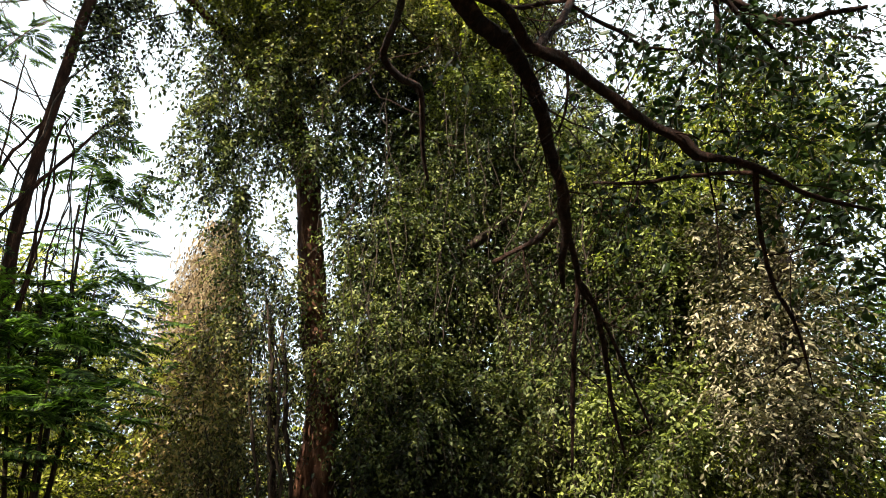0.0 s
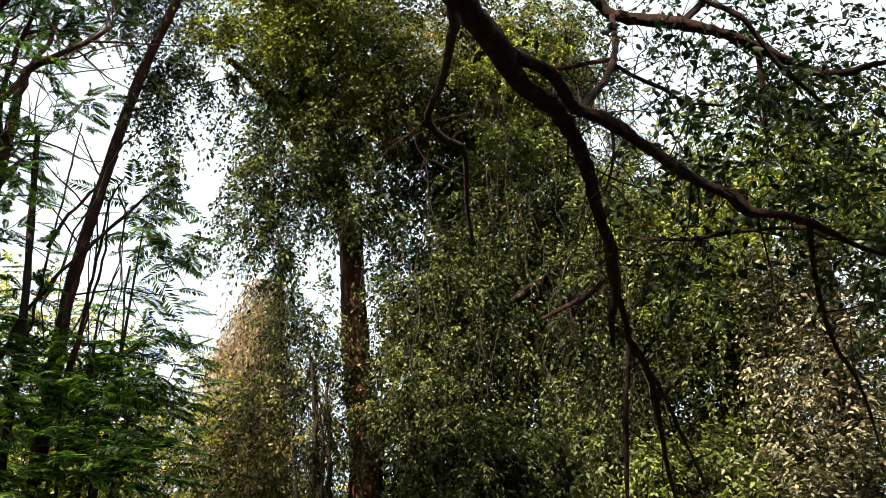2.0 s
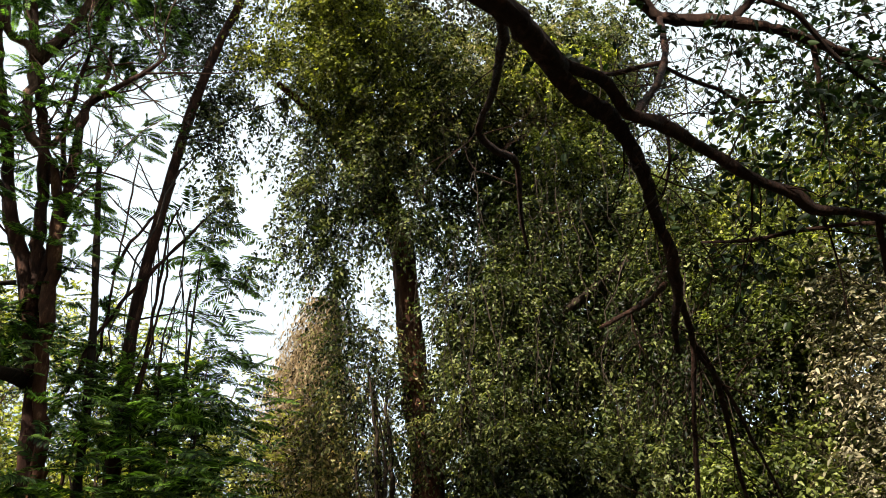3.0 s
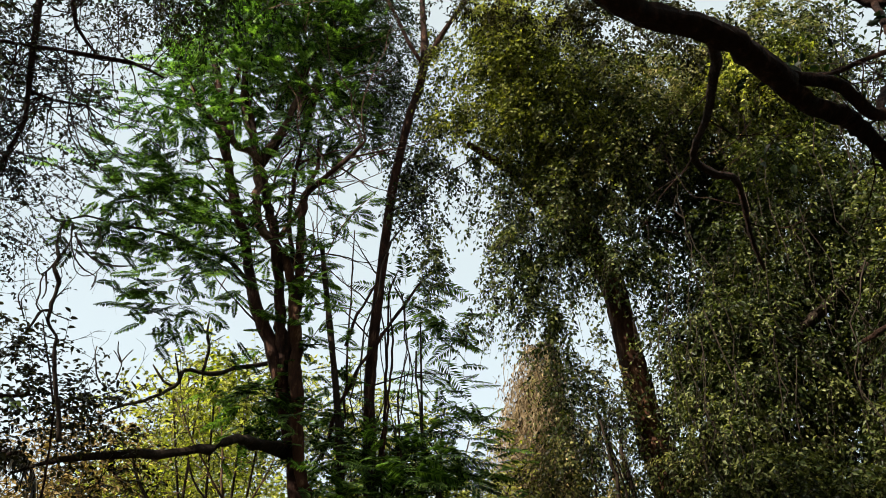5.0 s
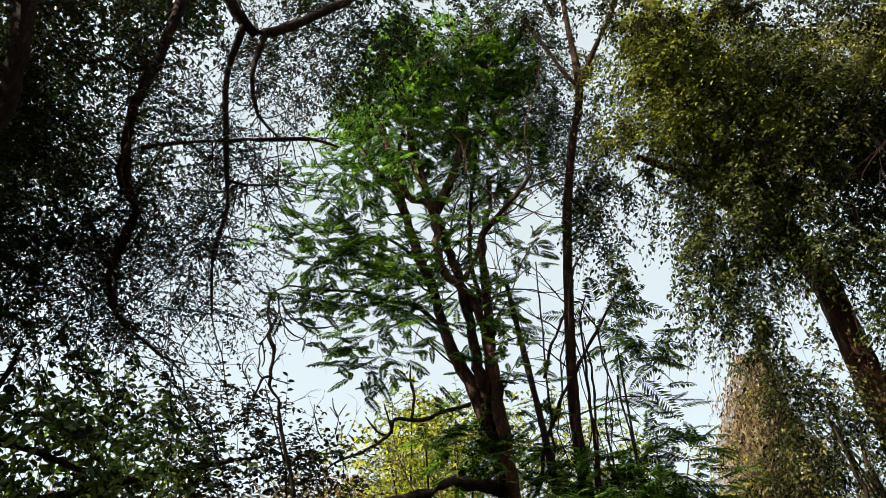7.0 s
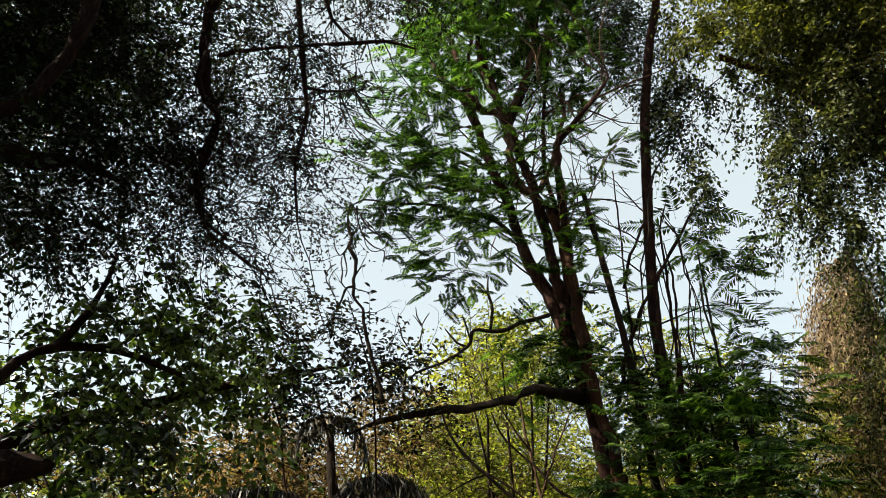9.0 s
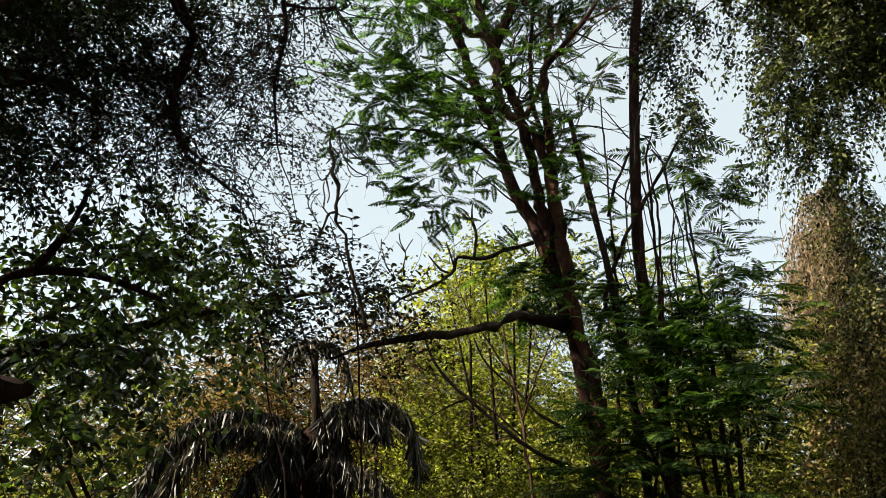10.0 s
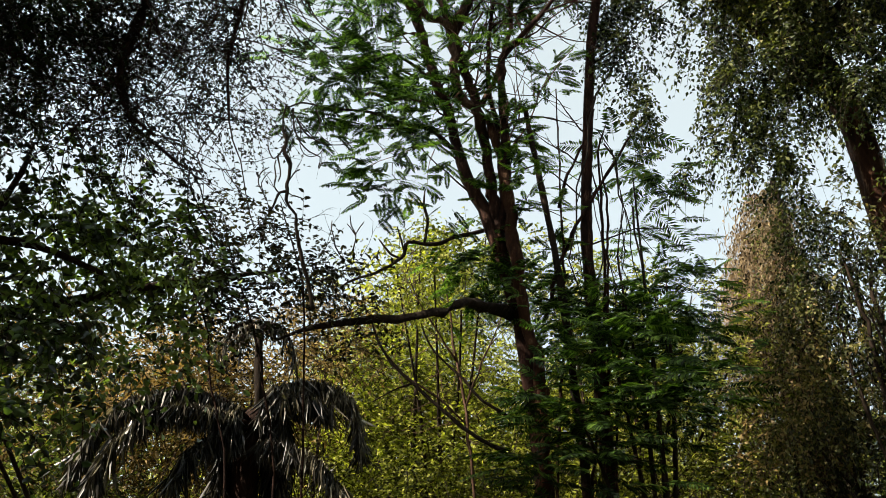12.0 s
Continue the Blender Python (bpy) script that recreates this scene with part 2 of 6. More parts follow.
def tube(points, sides=10, rough=0.12, step=0.12, seed=0, wander=0.0):
    """A limb along the line: knobbly rings, closed ends."""
    rng = np.random.default_rng(seed)
    path = smooth_path(points, step)
    n = len(path)
    knots = max(3, int(np.linalg.norm(path[-1, :3] - path[0, :3]) / (5 * path[:, 3].mean() + 0.02)))
    path[:, 3] *= 1 + rough * np.interp(np.arange(n), np.linspace(0, n - 1, knots), rng.normal(0, 1, knots).clip(-1, 1.8))
    if wander:
        path[1:-1, :3] += rng.normal(0, wander, (n - 2, 3)) * path[1:-1, 3:]
    along = unit(np.gradient(path[:, :3], axis=0))
    ref = np.array([0.31, 0.85, 0.42])
    u = unit(np.cross(along, ref))
    w = np.cross(along, u)
    ang = np.linspace(0, 2 * math.pi, sides, endpoint=False)
    lump = 1 + rough * rng.normal(0, 1, (n, sides)).clip(-1.6, 1.6) * 0.6 + rough * np.sin(ang * 3 + np.linspace(0, 5, n)[:, None])
    ring = (np.cos(ang)[None, :, None] * u[:, None] + np.sin(ang)[None, :, None] * w[:, None]) * (path[:, 3, None] * lump)[..., None]
    v = (path[:, None, :3] + ring).reshape(-1, 3)
    i, j = np.meshgrid(np.arange(n - 1), np.arange(sides), indexing="ij")
    a, b = i * sides + j, i * sides + (j + 1) % sides
    f = np.concatenate([np.stack([a, b, b + sides], -1).reshape(-1, 3), np.stack([a, b + sides, a + sides], -1).reshape(-1, 3)])
    v = np.vstack([v, path[0, :3], path[-1, :3]])
    k = np.arange(sides)
    f = np.vstack([f, np.stack([(k + 1) % sides, k, np.full(sides, n * sides)], -1),
                   np.stack([k + (n - 1) * sides, (k + 1) % sides + (n - 1) * sides, np.full(sides, n * sides + 1)], -1)])
    return v, f


def limb(name, points, mat, parent, label="", **kw):
    v, f = tube(points, **kw)
    return mesh_object(name, v, f, mat, parent, label, smooth=True)


def merged(parts):
    vs, fs, k = [], [], 0
    for v, f in parts:
        vs.append(v)
        fs.append(np.asarray(f) + k)
        k += len(v)
    return np.vstack(vs), np.vstack(fs)


def thin_tubes(paths, r0, r1):
    """Many thin three-sided stems at once; paths is (stems, rings, 3)."""
    n, k, _ = paths.shape
    along = unit(np.gradient(paths, axis=1))
    u = unit(np.cross(along, np.array([0.42, 0.31, 0.85])))
    w = np.cross(along, u)
    r = np.linspace(1, 0, k)[None, :, None] * (np.broadcast_to(r0, n)[:, None, None] - r1) + r1
    rings = [paths + r * (math.cos(a) * u + math.sin(a) * w) for a in (0, 2.094, 4.189)]
    v = np.stack(rings, 2).reshape(-1, 3)
    s, i, j = np.meshgrid(np.arange(n), np.arange(k - 1), np.arange(3), indexing="ij")
    a = (s * k + i) * 3 + j
    b = (s * k + i) * 3 + (j + 1) % 3
    f = np.concatenate([np.stack([a, b, b + 3], -1).reshape(-1, 3), np.stack([a, b + 3, a + 3], -1).reshape(-1, 3)])
    return v, f


def blades(pos, way, up, length, width, fold=0.25, curl=0.15, oval=False):
    """Leaf blades folded along the midrib, curling at the tip."""
    way = unit(way)
    side = unit(np.cross(way, up))
    nrm = np.cross(side, way)
    L, W = np.broadcast_to(length, len(pos))[:, None], np.broadcast_to(width, len(pos))[:, None]
    tip = pos + way * L - nrm * L * curl
    if oval:
        a, b = 0.3, 0.68
        l1, r1 = pos + way * L * a + side * W * 0.5 + nrm * W * fold, pos + way * L * a - side * W * 0.5 + nrm * W * fold
        l2, r2 = pos + way * L * b + side * W * 0.42 + nrm * (W * fold - L * curl * 0.4), pos + way * L * b - side * W * 0.42 + nrm * (W * fold - L * curl * 0.4)
        v = np.stack([pos, l1, l2, tip, r2, r1], 1).reshape(-1, 3)
        k = np.arange(len(pos))[:, None] * 6
        return v, np.concatenate([k + [0, 1, 2], k + [0, 2, 3], k + [0, 3, 4], k + [0, 4, 5]])
    mid = pos + way * L * 0.45 + nrm * W * fold
    v = np.stack([pos, mid + side * W * 0.5, tip, mid - side * W * 0.5], 1).reshape(-1, 3)
    k = np.arange(len(pos))[:, None] * 4
    return v, np.concatenate([k + [0, 1, 2], k + [0, 2, 3]])


def in_lobes(rng, lobes, gap=0.0, gap_size=0.6, shell=0.45, clump=1, clump_size=0.2, holes=()):
    """Places inside ellipsoids x, y, z, breadth, height, depth, count; clumps are left out where the noise is low."""
    out, ways = [], []
    for x, y, z, rh, rv, rd, count in lobes:
        heads = max(1, int(count / clump))
        d = np.repeat(unit(rng.normal(size=(heads, 3))), clump, 0)
        r = np.repeat(rng.random(heads)[:, None] ** shell, clump, 0)
        ahead = unit(np.array([x, y, 0.0]))
        across = np.array([ahead[1], -ahead[0], 0])
        q = d * r
        p = np.array([x, y, z]) + q[:, :1] * across * rh + q[:, 1:2] * ahead * rd + q[:, 2:] * np.array([0, 0, rv])
        if clump > 1:
            p = p + rng.normal(0, clump_size, p.shape) * np.repeat(rng.uniform(0.5, 1.4, (heads, 1)), clump, 0)
        out.append(p)
        ways.append(q[:, :1] * across + q[:, 1:2] * ahead + q[:, 2:] * np.array([0, 0, 1.0]))
    p, w = np.vstack(out), np.vstack(ways)
    for x, y, z, rh, rv, rd in holes:
        ahead = unit(np.array([x, y, 0.0]))
        across = np.array([ahead[1], -ahead[0], 0])
        q = p - np.array([x, y, z])
        keep = (q @ across / rh) ** 2 + (q @ ahead / rd) ** 2 + ((q[:, 2] - (q @ ahead) * (z - 1.6) / math.hypot(x, y)) / rv) ** 2 > 1
        p, w = p[keep], w[keep]
    if gap > 0:
        val = np.array([noise.noise(Vector(q / gap_size)) + 0.5 * noise.noise(Vector(q / gap_size * 2.3 + 7)) for q in p])
        keep = val > (gap - 1) * 0.6
        p, w = p[keep], w[keep]
    return p, w


def crown(name, parent, lobes, mat, leaf, width, strand, count, droop, seed, gap=0.3, gap_size=0.6, oval=False,
          twig_mat=None, twig=0.004, rise=0.2, spread=0.9, label="", shell=0.45, hang=0.25, fold=0.25, curl=0.15, tilt=0.8, clump=1, clump_size=0.2, holes=()):
    """Leafy sprays: each a thin drooping shoot with leaves set left and right along it."""
    rng = np.random.default_rng(seed)
    p, out = in_lobes(rng, lobes, gap, gap_size, shell, clump, clump_size, holes)
    n = len(p)
    d = unit(unit(out + 1e-6) * 0.7 + rng.normal(0, 0.6, (n, 3)) + np.array([0, 0, rise]))
    ln = strand * rng.uniform(0.5, 1.4, n)
    dr = droop * rng.uniform(0.5, 1.5, n)
    t = (np.arange(count) + 0.6) / count
    t = t[None] + rng.uniform(-0.4, 0.4, (n, count)) / count
    pos = p[:, None] + d[:, None] * (ln[:, None] * t)[..., None]
    pos[..., 2] -= dr[:, None] * ln[:, None] * t**2
    tan = np.repeat(d[:, None], count, 1)
    tan[..., 2] -= 2 * dr[:, None] * t
    tan = unit(tan)
    side = unit(np.cross(tan, np.array([0.02, 0.03, 1.0])))
    sign = np.where(np.arange(count) % 2, 1.0, -1.0)[None, :, None]
    way = tan * 0.55 + side * sign * spread + rng.normal(0, 0.35, pos.shape)
    way[..., 2] -= hang
    up = np.array([0, 0, 1.0]) + rng.normal(0, tilt, pos.shape)
    m = n * count
    size = rng.uniform(0.6, 1.25, m)
    v, f = blades(pos.reshape(m, 3), way.reshape(m, 3), up.reshape(m, 3), leaf * size, width * size, fold, curl, oval)
    ob = tagged(mesh_object(name, v, f, mat, parent, label), kind="stuff")
    if twig_mat:
        tt = np.linspace(0, 1, 3)
        path = p[:, None] + d[:, None] * (ln[:, None] * tt)[..., None]
        path[..., 2] -= dr[:, None] * ln[:, None] * tt**2
        v, f = thin_tubes(path[::2], twig, twig * 0.35)
        tagged(mesh_object("brushwood", v, f, twig_mat, parent), kind="stuff")
    return ob


def feather_crown(name, parent, lobes, mat, length, pairs, pinna, width, seed, gap=0.2, gap_size=0.6, droop=0.35, rise=0.1, label="", flat=0.25, shell=0.5, clump=1, clump_size=0.2):
    """Twice-feathered fronds: a thin rachis with pairs of narrow pinnae."""
    rng = np.random.default_rng(seed)
    p, out = in_lobes(rng, lobes, gap, gap_size, shell, clump, clump_size)
    n = len(p)
    out[:, 2] *= flat
    d = rng.normal(0, 1, (n, 3))
    d[:, 2] *= flat
    d = unit(unit(out + 1e-6) * 0.8 + d + np.array([0, 0, rise]))
    ln, dr = length * rng.uniform(0.6, 1.3, n), droop * rng.uniform(0.4, 1.6, n)
    t = np.linspace(0.18, 1.0, pairs)[None] * np.ones((n, 1))
    pos = p[:, None] + d[:, None] * (ln[:, None] * t)[..., None]
    pos[..., 2] -= dr[:, None] * ln[:, None] * t**2
    tan = np.repeat(d[:, None], pairs, 1)
    tan[..., 2] -= 2 * dr[:, None] * t
    tan = unit(tan)
    lean = rng.normal(0, 0.35, (n, 3))
    side = unit(np.cross(tan, (np.array([0, 0, 1.0]) + lean)[:, None]))
    taper = np.sin(np.clip(t * 0.85 + 0.12, 0, 1) * math.pi) ** 0.6
    vs = []
    for s in (1, -1):
        way = side * s + tan * 0.55 + rng.normal(0, 0.1, pos.shape)
        way[..., 2] -= 0.15
        up = np.cross(side, tan) + rng.normal(0, 0.15, pos.shape)
        k = n * pairs
        size = (taper * rng.uniform(0.8, 1.1, (n, pairs)) * (ln / length)[:, None]).ravel()
        vs.append(blades(pos.reshape(k, 3), way.reshape(k, 3), up.reshape(k, 3), pinna * size, width * (0.6 + 0.4 * size), 0.2, 0.12))
    tt = np.linspace(0, 1, 4)
    path = p[:, None] + d[:, None] * (ln[:, None] * tt)[..., None]
    path[..., 2] -= dr[:, None] * ln[:, None] * tt**2
    vs.append(thin_tubes(path, 0.004, 0.0015))
    v, f = merged(vs)
    return tagged(mesh_object(name, v, f, mat, parent, label), kind="stuff")


def hanging_vines(name, parent, starts, length, mat, seed, r=0.006, sway=0.12, label=""):
    """Bare stems that hang down with a sway."""
    rng = np.random.default_rng(seed)
    starts = np.asarray(starts, float)
    n, k = len(starts), 9
    ln = length * rng.uniform(0.5, 1.2, n)
    t = np.linspace(0, 1, k)
    path = np.repeat(starts[:, None], k, 1)
    path[..., 2] -= ln[:, None] * t
    drift = np.cumsum(rng.normal(0, sway, (n, k, 3)), 1) * (ln / k)[:, None, None]
    drift[..., 2] *= 0.2
    v, f = thin_tubes(path + drift, r * rng.uniform(0.6, 1.5, n), r * 0.5)
    return tagged(mesh_object(name, v, f, mat, parent, label), kind="stuff")


def bare_twigs(name, parent, bases, ways, length, mat, seed, r=0.006, kinks=0.5, label=""):
    """Crooked leafless twigs, each with a few side shoots."""
    rng = np.random.default_rng(seed)
    parts = []
    for b, w in zip(np.asarray(bases, float), unit(np.asarray(ways, float))):
        ln = length * rng.uniform(0.6, 1.3)
        k = 7
        step = unit(w + np.cumsum(rng.normal(0, kinks * 0.35, (k, 3)), 0)) * ln / k
        path = np.vstack([b, b + np.cumsum(step, 0)])
        parts.append(thin_tubes(path[None], r, r * 0.3))
        for s in range(rng.integers(1, 4)):
            i = rng.integers(2, k)
            w2 = unit(unit(step[i - 1]) + rng.normal(0, 0.7, 3))
            st2 = unit(w2 + np.cumsum(rng.normal(0, kinks * 0.3, (4, 3)), 0)) * ln * 0.1
            parts.append(thin_tubes(np.vstack([path[i], path[i] + np.cumsum(st2, 0)])[None], r * 0.5, r * 0.2))
    v, f = merged(parts)
    return mesh_object(name, v, f, mat, parent, label)


def side_shoots(name, parent, lines, count, length, mat, seed, r=0.006, drop=0.5, kinks=0.6):
    """Crooked thin shoots springing from places along given limbs."""
    rng = np.random.default_rng(seed)
    paths = [smooth_path(p, 0.1)[:, :3] for p in lines]
    bases = [paths[int(rng.integers(len(paths)))] for _ in range(count)]
    bases = [p[int(rng.integers(int(len(p) * 0.2), len(p)))] for p in bases]
    ways = rng.normal(0, 0.8, (count, 3)) + np.array([0, 0, -drop])
    return bare_twigs(name, parent, bases, ways, length, mat, seed + 1, r=r, kinks=kinks)


# ---------------------------------------------------------------- ground
def build_ground():
    rng = np.linspace(0, 1, 40)
    rad = np.concatenate([[0], 0.6 * (5000 ** rng)])
    ang = np.linspace(0, 2 * math.pi, 72, endpoint=False)
    v = [(0.0, 0.0, 0.0)]
    for r in rad[1:]:
        for a in ang:
            x, y = r * math.cos(a), r * math.sin(a)
            v.append((x, y, 0.12 * noise.noise(Vector((x * 0.35, y * 0.35, 0))) * min(1, r / 2) - 0.06))
    n = len(ang)
    f = [(0, 1 + i, 1 + (i + 1) % n) for i in range(n)]
    for k in range(len(rad) - 2):
        for i in range(n):
            a, b = 1 + k * n + i, 1 + k * n + (i + 1) % n
            f += [(a, a + n, b + n), (a, b + n, b)]
    ob = mesh_object("ground", v, f, ground_material(), smooth=True)
    return tagged(ob, "brown forest floor of soil and leaf litter", "ground", kind="structure")


build_ground()

# ---------------------------------------------------------------- the creeper-draped tree
tree = thing("creeper_draped_tree", "tall leaning tree draped in small-leaved olive green creeper", "tree", (-1.72, 9.8, 0))
limb("trunk", [(-1.62, 9.79, 0.3, 0.31), (-1.48, 9.82, 1.86, 0.27), (-1.36, 9.85, 3.5, 0.215), (-1.56, 9.82, 4.75, 0.179), (-1.67, 9.8, 5.86, 0.173), (-1.77, 9.78, 6.75, 0.171), (-2.01, 9.74, 7.64, 0.165), (-2.38, 9.65, 8.86, 0.151), (-2.7, 9.57, 10.33, 0.138), (-2.91, 9.51, 11.97, 0.112), (-3.03, 9.47, 14.15, 0.059)], BARK_MOTTLED, tree, "mottled red-brown leaning trunk", sides=18, seed=1, rough=0.1)
limb("limb", [(-1.85, 9.77, 7.04, 0.127), (-2.27, 9.47, 7.67, 0.111), (-2.68, 9.05, 8.31, 0.095), (-2.96, 8.65, 8.55, 0.06), (-3.34, 8.29, 8.82, 0.034)], BARK_MOTTLED, tree, sides=9, seed=2)
limb("limb", [(-2.14, 9.71, 7.97, 0.097), (-1.28, 9.76, 8.66, 0.081), (-0.57, 9.73, 9.35, 0.065), (0.04, 9.75, 10.02, 0.053), (0.39, 9.74, 10.94, 0.03)], BARK_GREY, tree, sides=9, seed=3)
limb("limb", [(-1.3, 9.95, 3.73, 0.152), (-0.77, 9.71, 4.39, 0.112), (-0.02, 9.56, 5.09, 0.09), (0.74, 9.34, 5.63, 0.068), (1.5, 9.16, 6.09, 0.046), (2.18, 8.83, 6.14, 0.022)], BARK_GREY, tree, sides=9, seed=4)
limb("stem", [(-1.83, 9.65, 1.75, 0.041), (-1.93, 9.63, 3.12, 0.036), (-2.01, 9.62, 3.95, 0.034), (-2.05, 9.61, 4.46, 0.032), (-2.15, 9.58, 4.84, 0.016)], BARK_GREY, tree, sides=8, seed=5)
for k, pts in enumerate(([(-1.80, 9.16, 2.27, 0.0257), (-1.87, 9.14, 3.09, 0.0232), (-1.89, 9.14, 3.76, 0.0239), (-1.96, 9.12, 4.32, 0.0174), (-2.04, 9.10, 4.76, 0.0106)],
                         [(-1.61, 9.30, 2.28, 0.0261), (-1.70, 9.28, 2.98, 0.0268), (-1.73, 9.28, 3.65, 0.0241), (-1.82, 9.26, 4.22, 0.0211), (-1.77, 9.27, 4.66, 0.0108)],
                         [(-1.68, 9.08, 2.26, 0.0191), (-1.75, 9.07, 2.82, 0.0195), (-1.76, 9.07, 3.47, 0.0167), (-1.85, 9.05, 4.02, 0.0103)],
                         [(-0.89, 9.31, 2.27, 0.0294), (-0.80, 9.32, 2.85, 0.0268), (-0.87, 9.31, 3.38, 0.0205), (-0.76, 9.33, 3.80, 0.0104)],
                         [(-1.99, 9.32, 2.28, 0.0229), (-2.09, 9.30, 2.98, 0.0201), (-2.19, 9.27, 3.59, 0.0172), (-2.20, 9.27, 4.22, 0.0106)])):
    limb("stem", [(pts[0][0], pts[0][1], -0.1, pts[0][3])] + pts, BARK_GREY, tree, sides=7, seed=400 + k, wander=0.5)
SKY_GAPS = [(-3.31, 8.37, 6.52, 0.26, 0.4, 1.5), (-2.98, 8.07, 7.71, 0.18, 0.26, 1.2),
            (-3.58, 8.25, 7.15, 0.2, 0.3, 1.2), (-1.09, 9.58, 6.21, 0.1, 0.16, 1.5), (-0.78, 9.61, 6.66, 0.08, 0.12, 1.5), (-1.35, 9.55, 5.6, 0.1, 0.2, 1.0),
            (2.22, 9.14, 4.19, 0.26, 0.15, 2.6), (2.71, 9.02, 4.21, 0.22, 0.17, 2.6), (2.45, 9.09, 3.89, 0.18, 0.11, 2.6), (-0.55, 9.6, 5.0, 0.1, 0.14, 2.5), (-2.2, 9.5, 5.75, 0.16, 0.3, 1.0),
            (-1.38, 9.14, 8.50, 0.14, 0.15, 2.4), (-0.42, 9.24, 8.86, 0.24, 0.17, 2.4), (-0.94, 9.20, 8.72, 0.10, 0.10, 2.4)]
# Sun side of the crown: same creeper, with sunlight put into a yellower leaf
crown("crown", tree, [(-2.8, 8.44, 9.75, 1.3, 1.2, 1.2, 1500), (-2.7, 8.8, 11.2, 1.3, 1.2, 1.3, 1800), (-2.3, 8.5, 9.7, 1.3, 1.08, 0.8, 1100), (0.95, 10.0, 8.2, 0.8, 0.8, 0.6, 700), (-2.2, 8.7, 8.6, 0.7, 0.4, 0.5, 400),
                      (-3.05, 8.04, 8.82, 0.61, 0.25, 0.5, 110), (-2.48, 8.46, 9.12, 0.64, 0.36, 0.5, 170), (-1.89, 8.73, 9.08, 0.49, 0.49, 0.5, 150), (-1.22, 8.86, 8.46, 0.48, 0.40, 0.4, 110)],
      LEAF_YELLOW, 0.065, 0.037, 0.34, 8, 0.9, 11, holes=SKY_GAPS, gap=0.62, clump=14, clump_size=0.07, tilt=1.2, twig_mat=BARK_TWIG, label="foliage with sunlight put into its yellow-green")
crown("crown", tree, [(-1.42, 9.93, 10.28, 2.26, 1.96, 1.6, 3600), (-0.86, 10.31, 7.94, 1.79, 1.79, 1.0, 1450), (-1.88, 8.93, 8.15, 1.08, 1.0, 0.6, 850),
                      (-1.12, 9.17, 9.38, 1.52, 1.25, 0.7, 1500), (0.88, 10.53, 8.86, 1.89, 2.36, 1.2, 4600), (2.57, 9.76, 6.71, 1.25, 1.0, 0.9, 2300), (0.91, 9.83, 9.92, 1.24, 1.24, 0.9, 2100)],
      LEAF_OLIVE, 0.067, 0.036, 0.36, 9, 1.0, 12, gap=0.52, gap_size=0.45, clump=14, clump_size=0.07, tilt=1.2, twig_mat=BARK_TWIG, holes=SKY_GAPS)
crown("crown", tree, [(-4.21, 7.93, 8.19, 0.41, 0.5, 0.3, 220), (-3.96, 8.06, 7.47, 0.36, 0.48, 0.3, 200), (-3.76, 8.17, 6.9, 0.19, 0.39, 0.2, 80), (-3.85, 8.12, 6.41, 0.1, 0.12, 0.1, 14),
                      (-3.5, 8.29, 8.65, 0.51, 0.42, 0.4, 230), (-2.97, 8.5, 8.33, 0.5, 0.5, 0.4, 140), (-2.97, 8.51, 7.58, 0.48, 0.4, 0.4, 150), (-2.72, 8.59, 7.18, 0.63, 0.39, 0.4, 220),
                      (-2.46, 8.89, 6.92, 0.71, 0.47, 0.4, 290), (-2.85, 8.55, 6.47, 0.45, 0.3, 0.3, 150), (-3.2, 8.42, 6.15, 0.25, 0.3, 0.2, 60), (-2.45, 8.9, 6.1, 0.5, 0.3, 0.4, 120),
                      (-2.27, 9.04, 7.93, 0.5, 0.83, 0.4, 210), (-2.19, 9.17, 5.62, 0.38, 0.45, 0.3, 100), (-1.49, 8.95, 6.76, 0.47, 0.47, 0.2, 220)],
      LEAF_HANGING, 0.068, 0.038, 0.32, 9, 1.1, 13, gap=0.75, gap_size=0.4, clump=12, clump_size=0.05, rise=-0.1, twig_mat=BARK_TWIG, holes=SKY_GAPS)
crown("crown", tree, [(-3.01, 8.48, 7.86, 0.37, 0.44, 0.3, 60), (-2.59, 8.71, 7.19, 0.36, 0.57, 0.3, 90), (-2.06, 9.04, 7.31, 0.43, 0.64, 0.3, 110), (-1.52, 9.23, 7.69, 0.50, 0.35, 0.3, 90), (-3.25, 8.40, 7.05, 0.22, 0.43, 0.2, 30), (-2.34, 8.87, 6.36, 0.34, 0.34, 0.3, 60), (-2.87, 8.63, 6.44, 0.28, 0.42, 0.2, 36)],
      LEAF_HANGING, 0.064, 0.035, 0.34, 9, 1.2, 193, gap=0.65, gap_size=0.35, clump=6, clump_size=0.06, rise=-0.2, twig_mat=BARK_TWIG)
crown("crown", tree, [(-1.98, 9.32, 4.97, 0.3, 0.6, 0.25, 80), (-2.28, 9.35, 4.52, 0.42, 0.6, 0.3, 100), (-2.62, 9.46, 4.05, 0.42, 0.6, 0.3, 110), (-2.06, 9.41, 3.53, 0.4, 0.73, 0.3, 130), (-2.73, 9.43, 3.2, 0.44, 0.59, 0.3, 110)],
      LEAF_VINE, 0.066, 0.036, 0.34, 9, 1.3, 18, gap=0.7, gap_size=0.35, clump=10, clump_size=0.06, rise=-0.2, twig_mat=BARK_TWIG, label="olive creeper hanging in loose curtains")
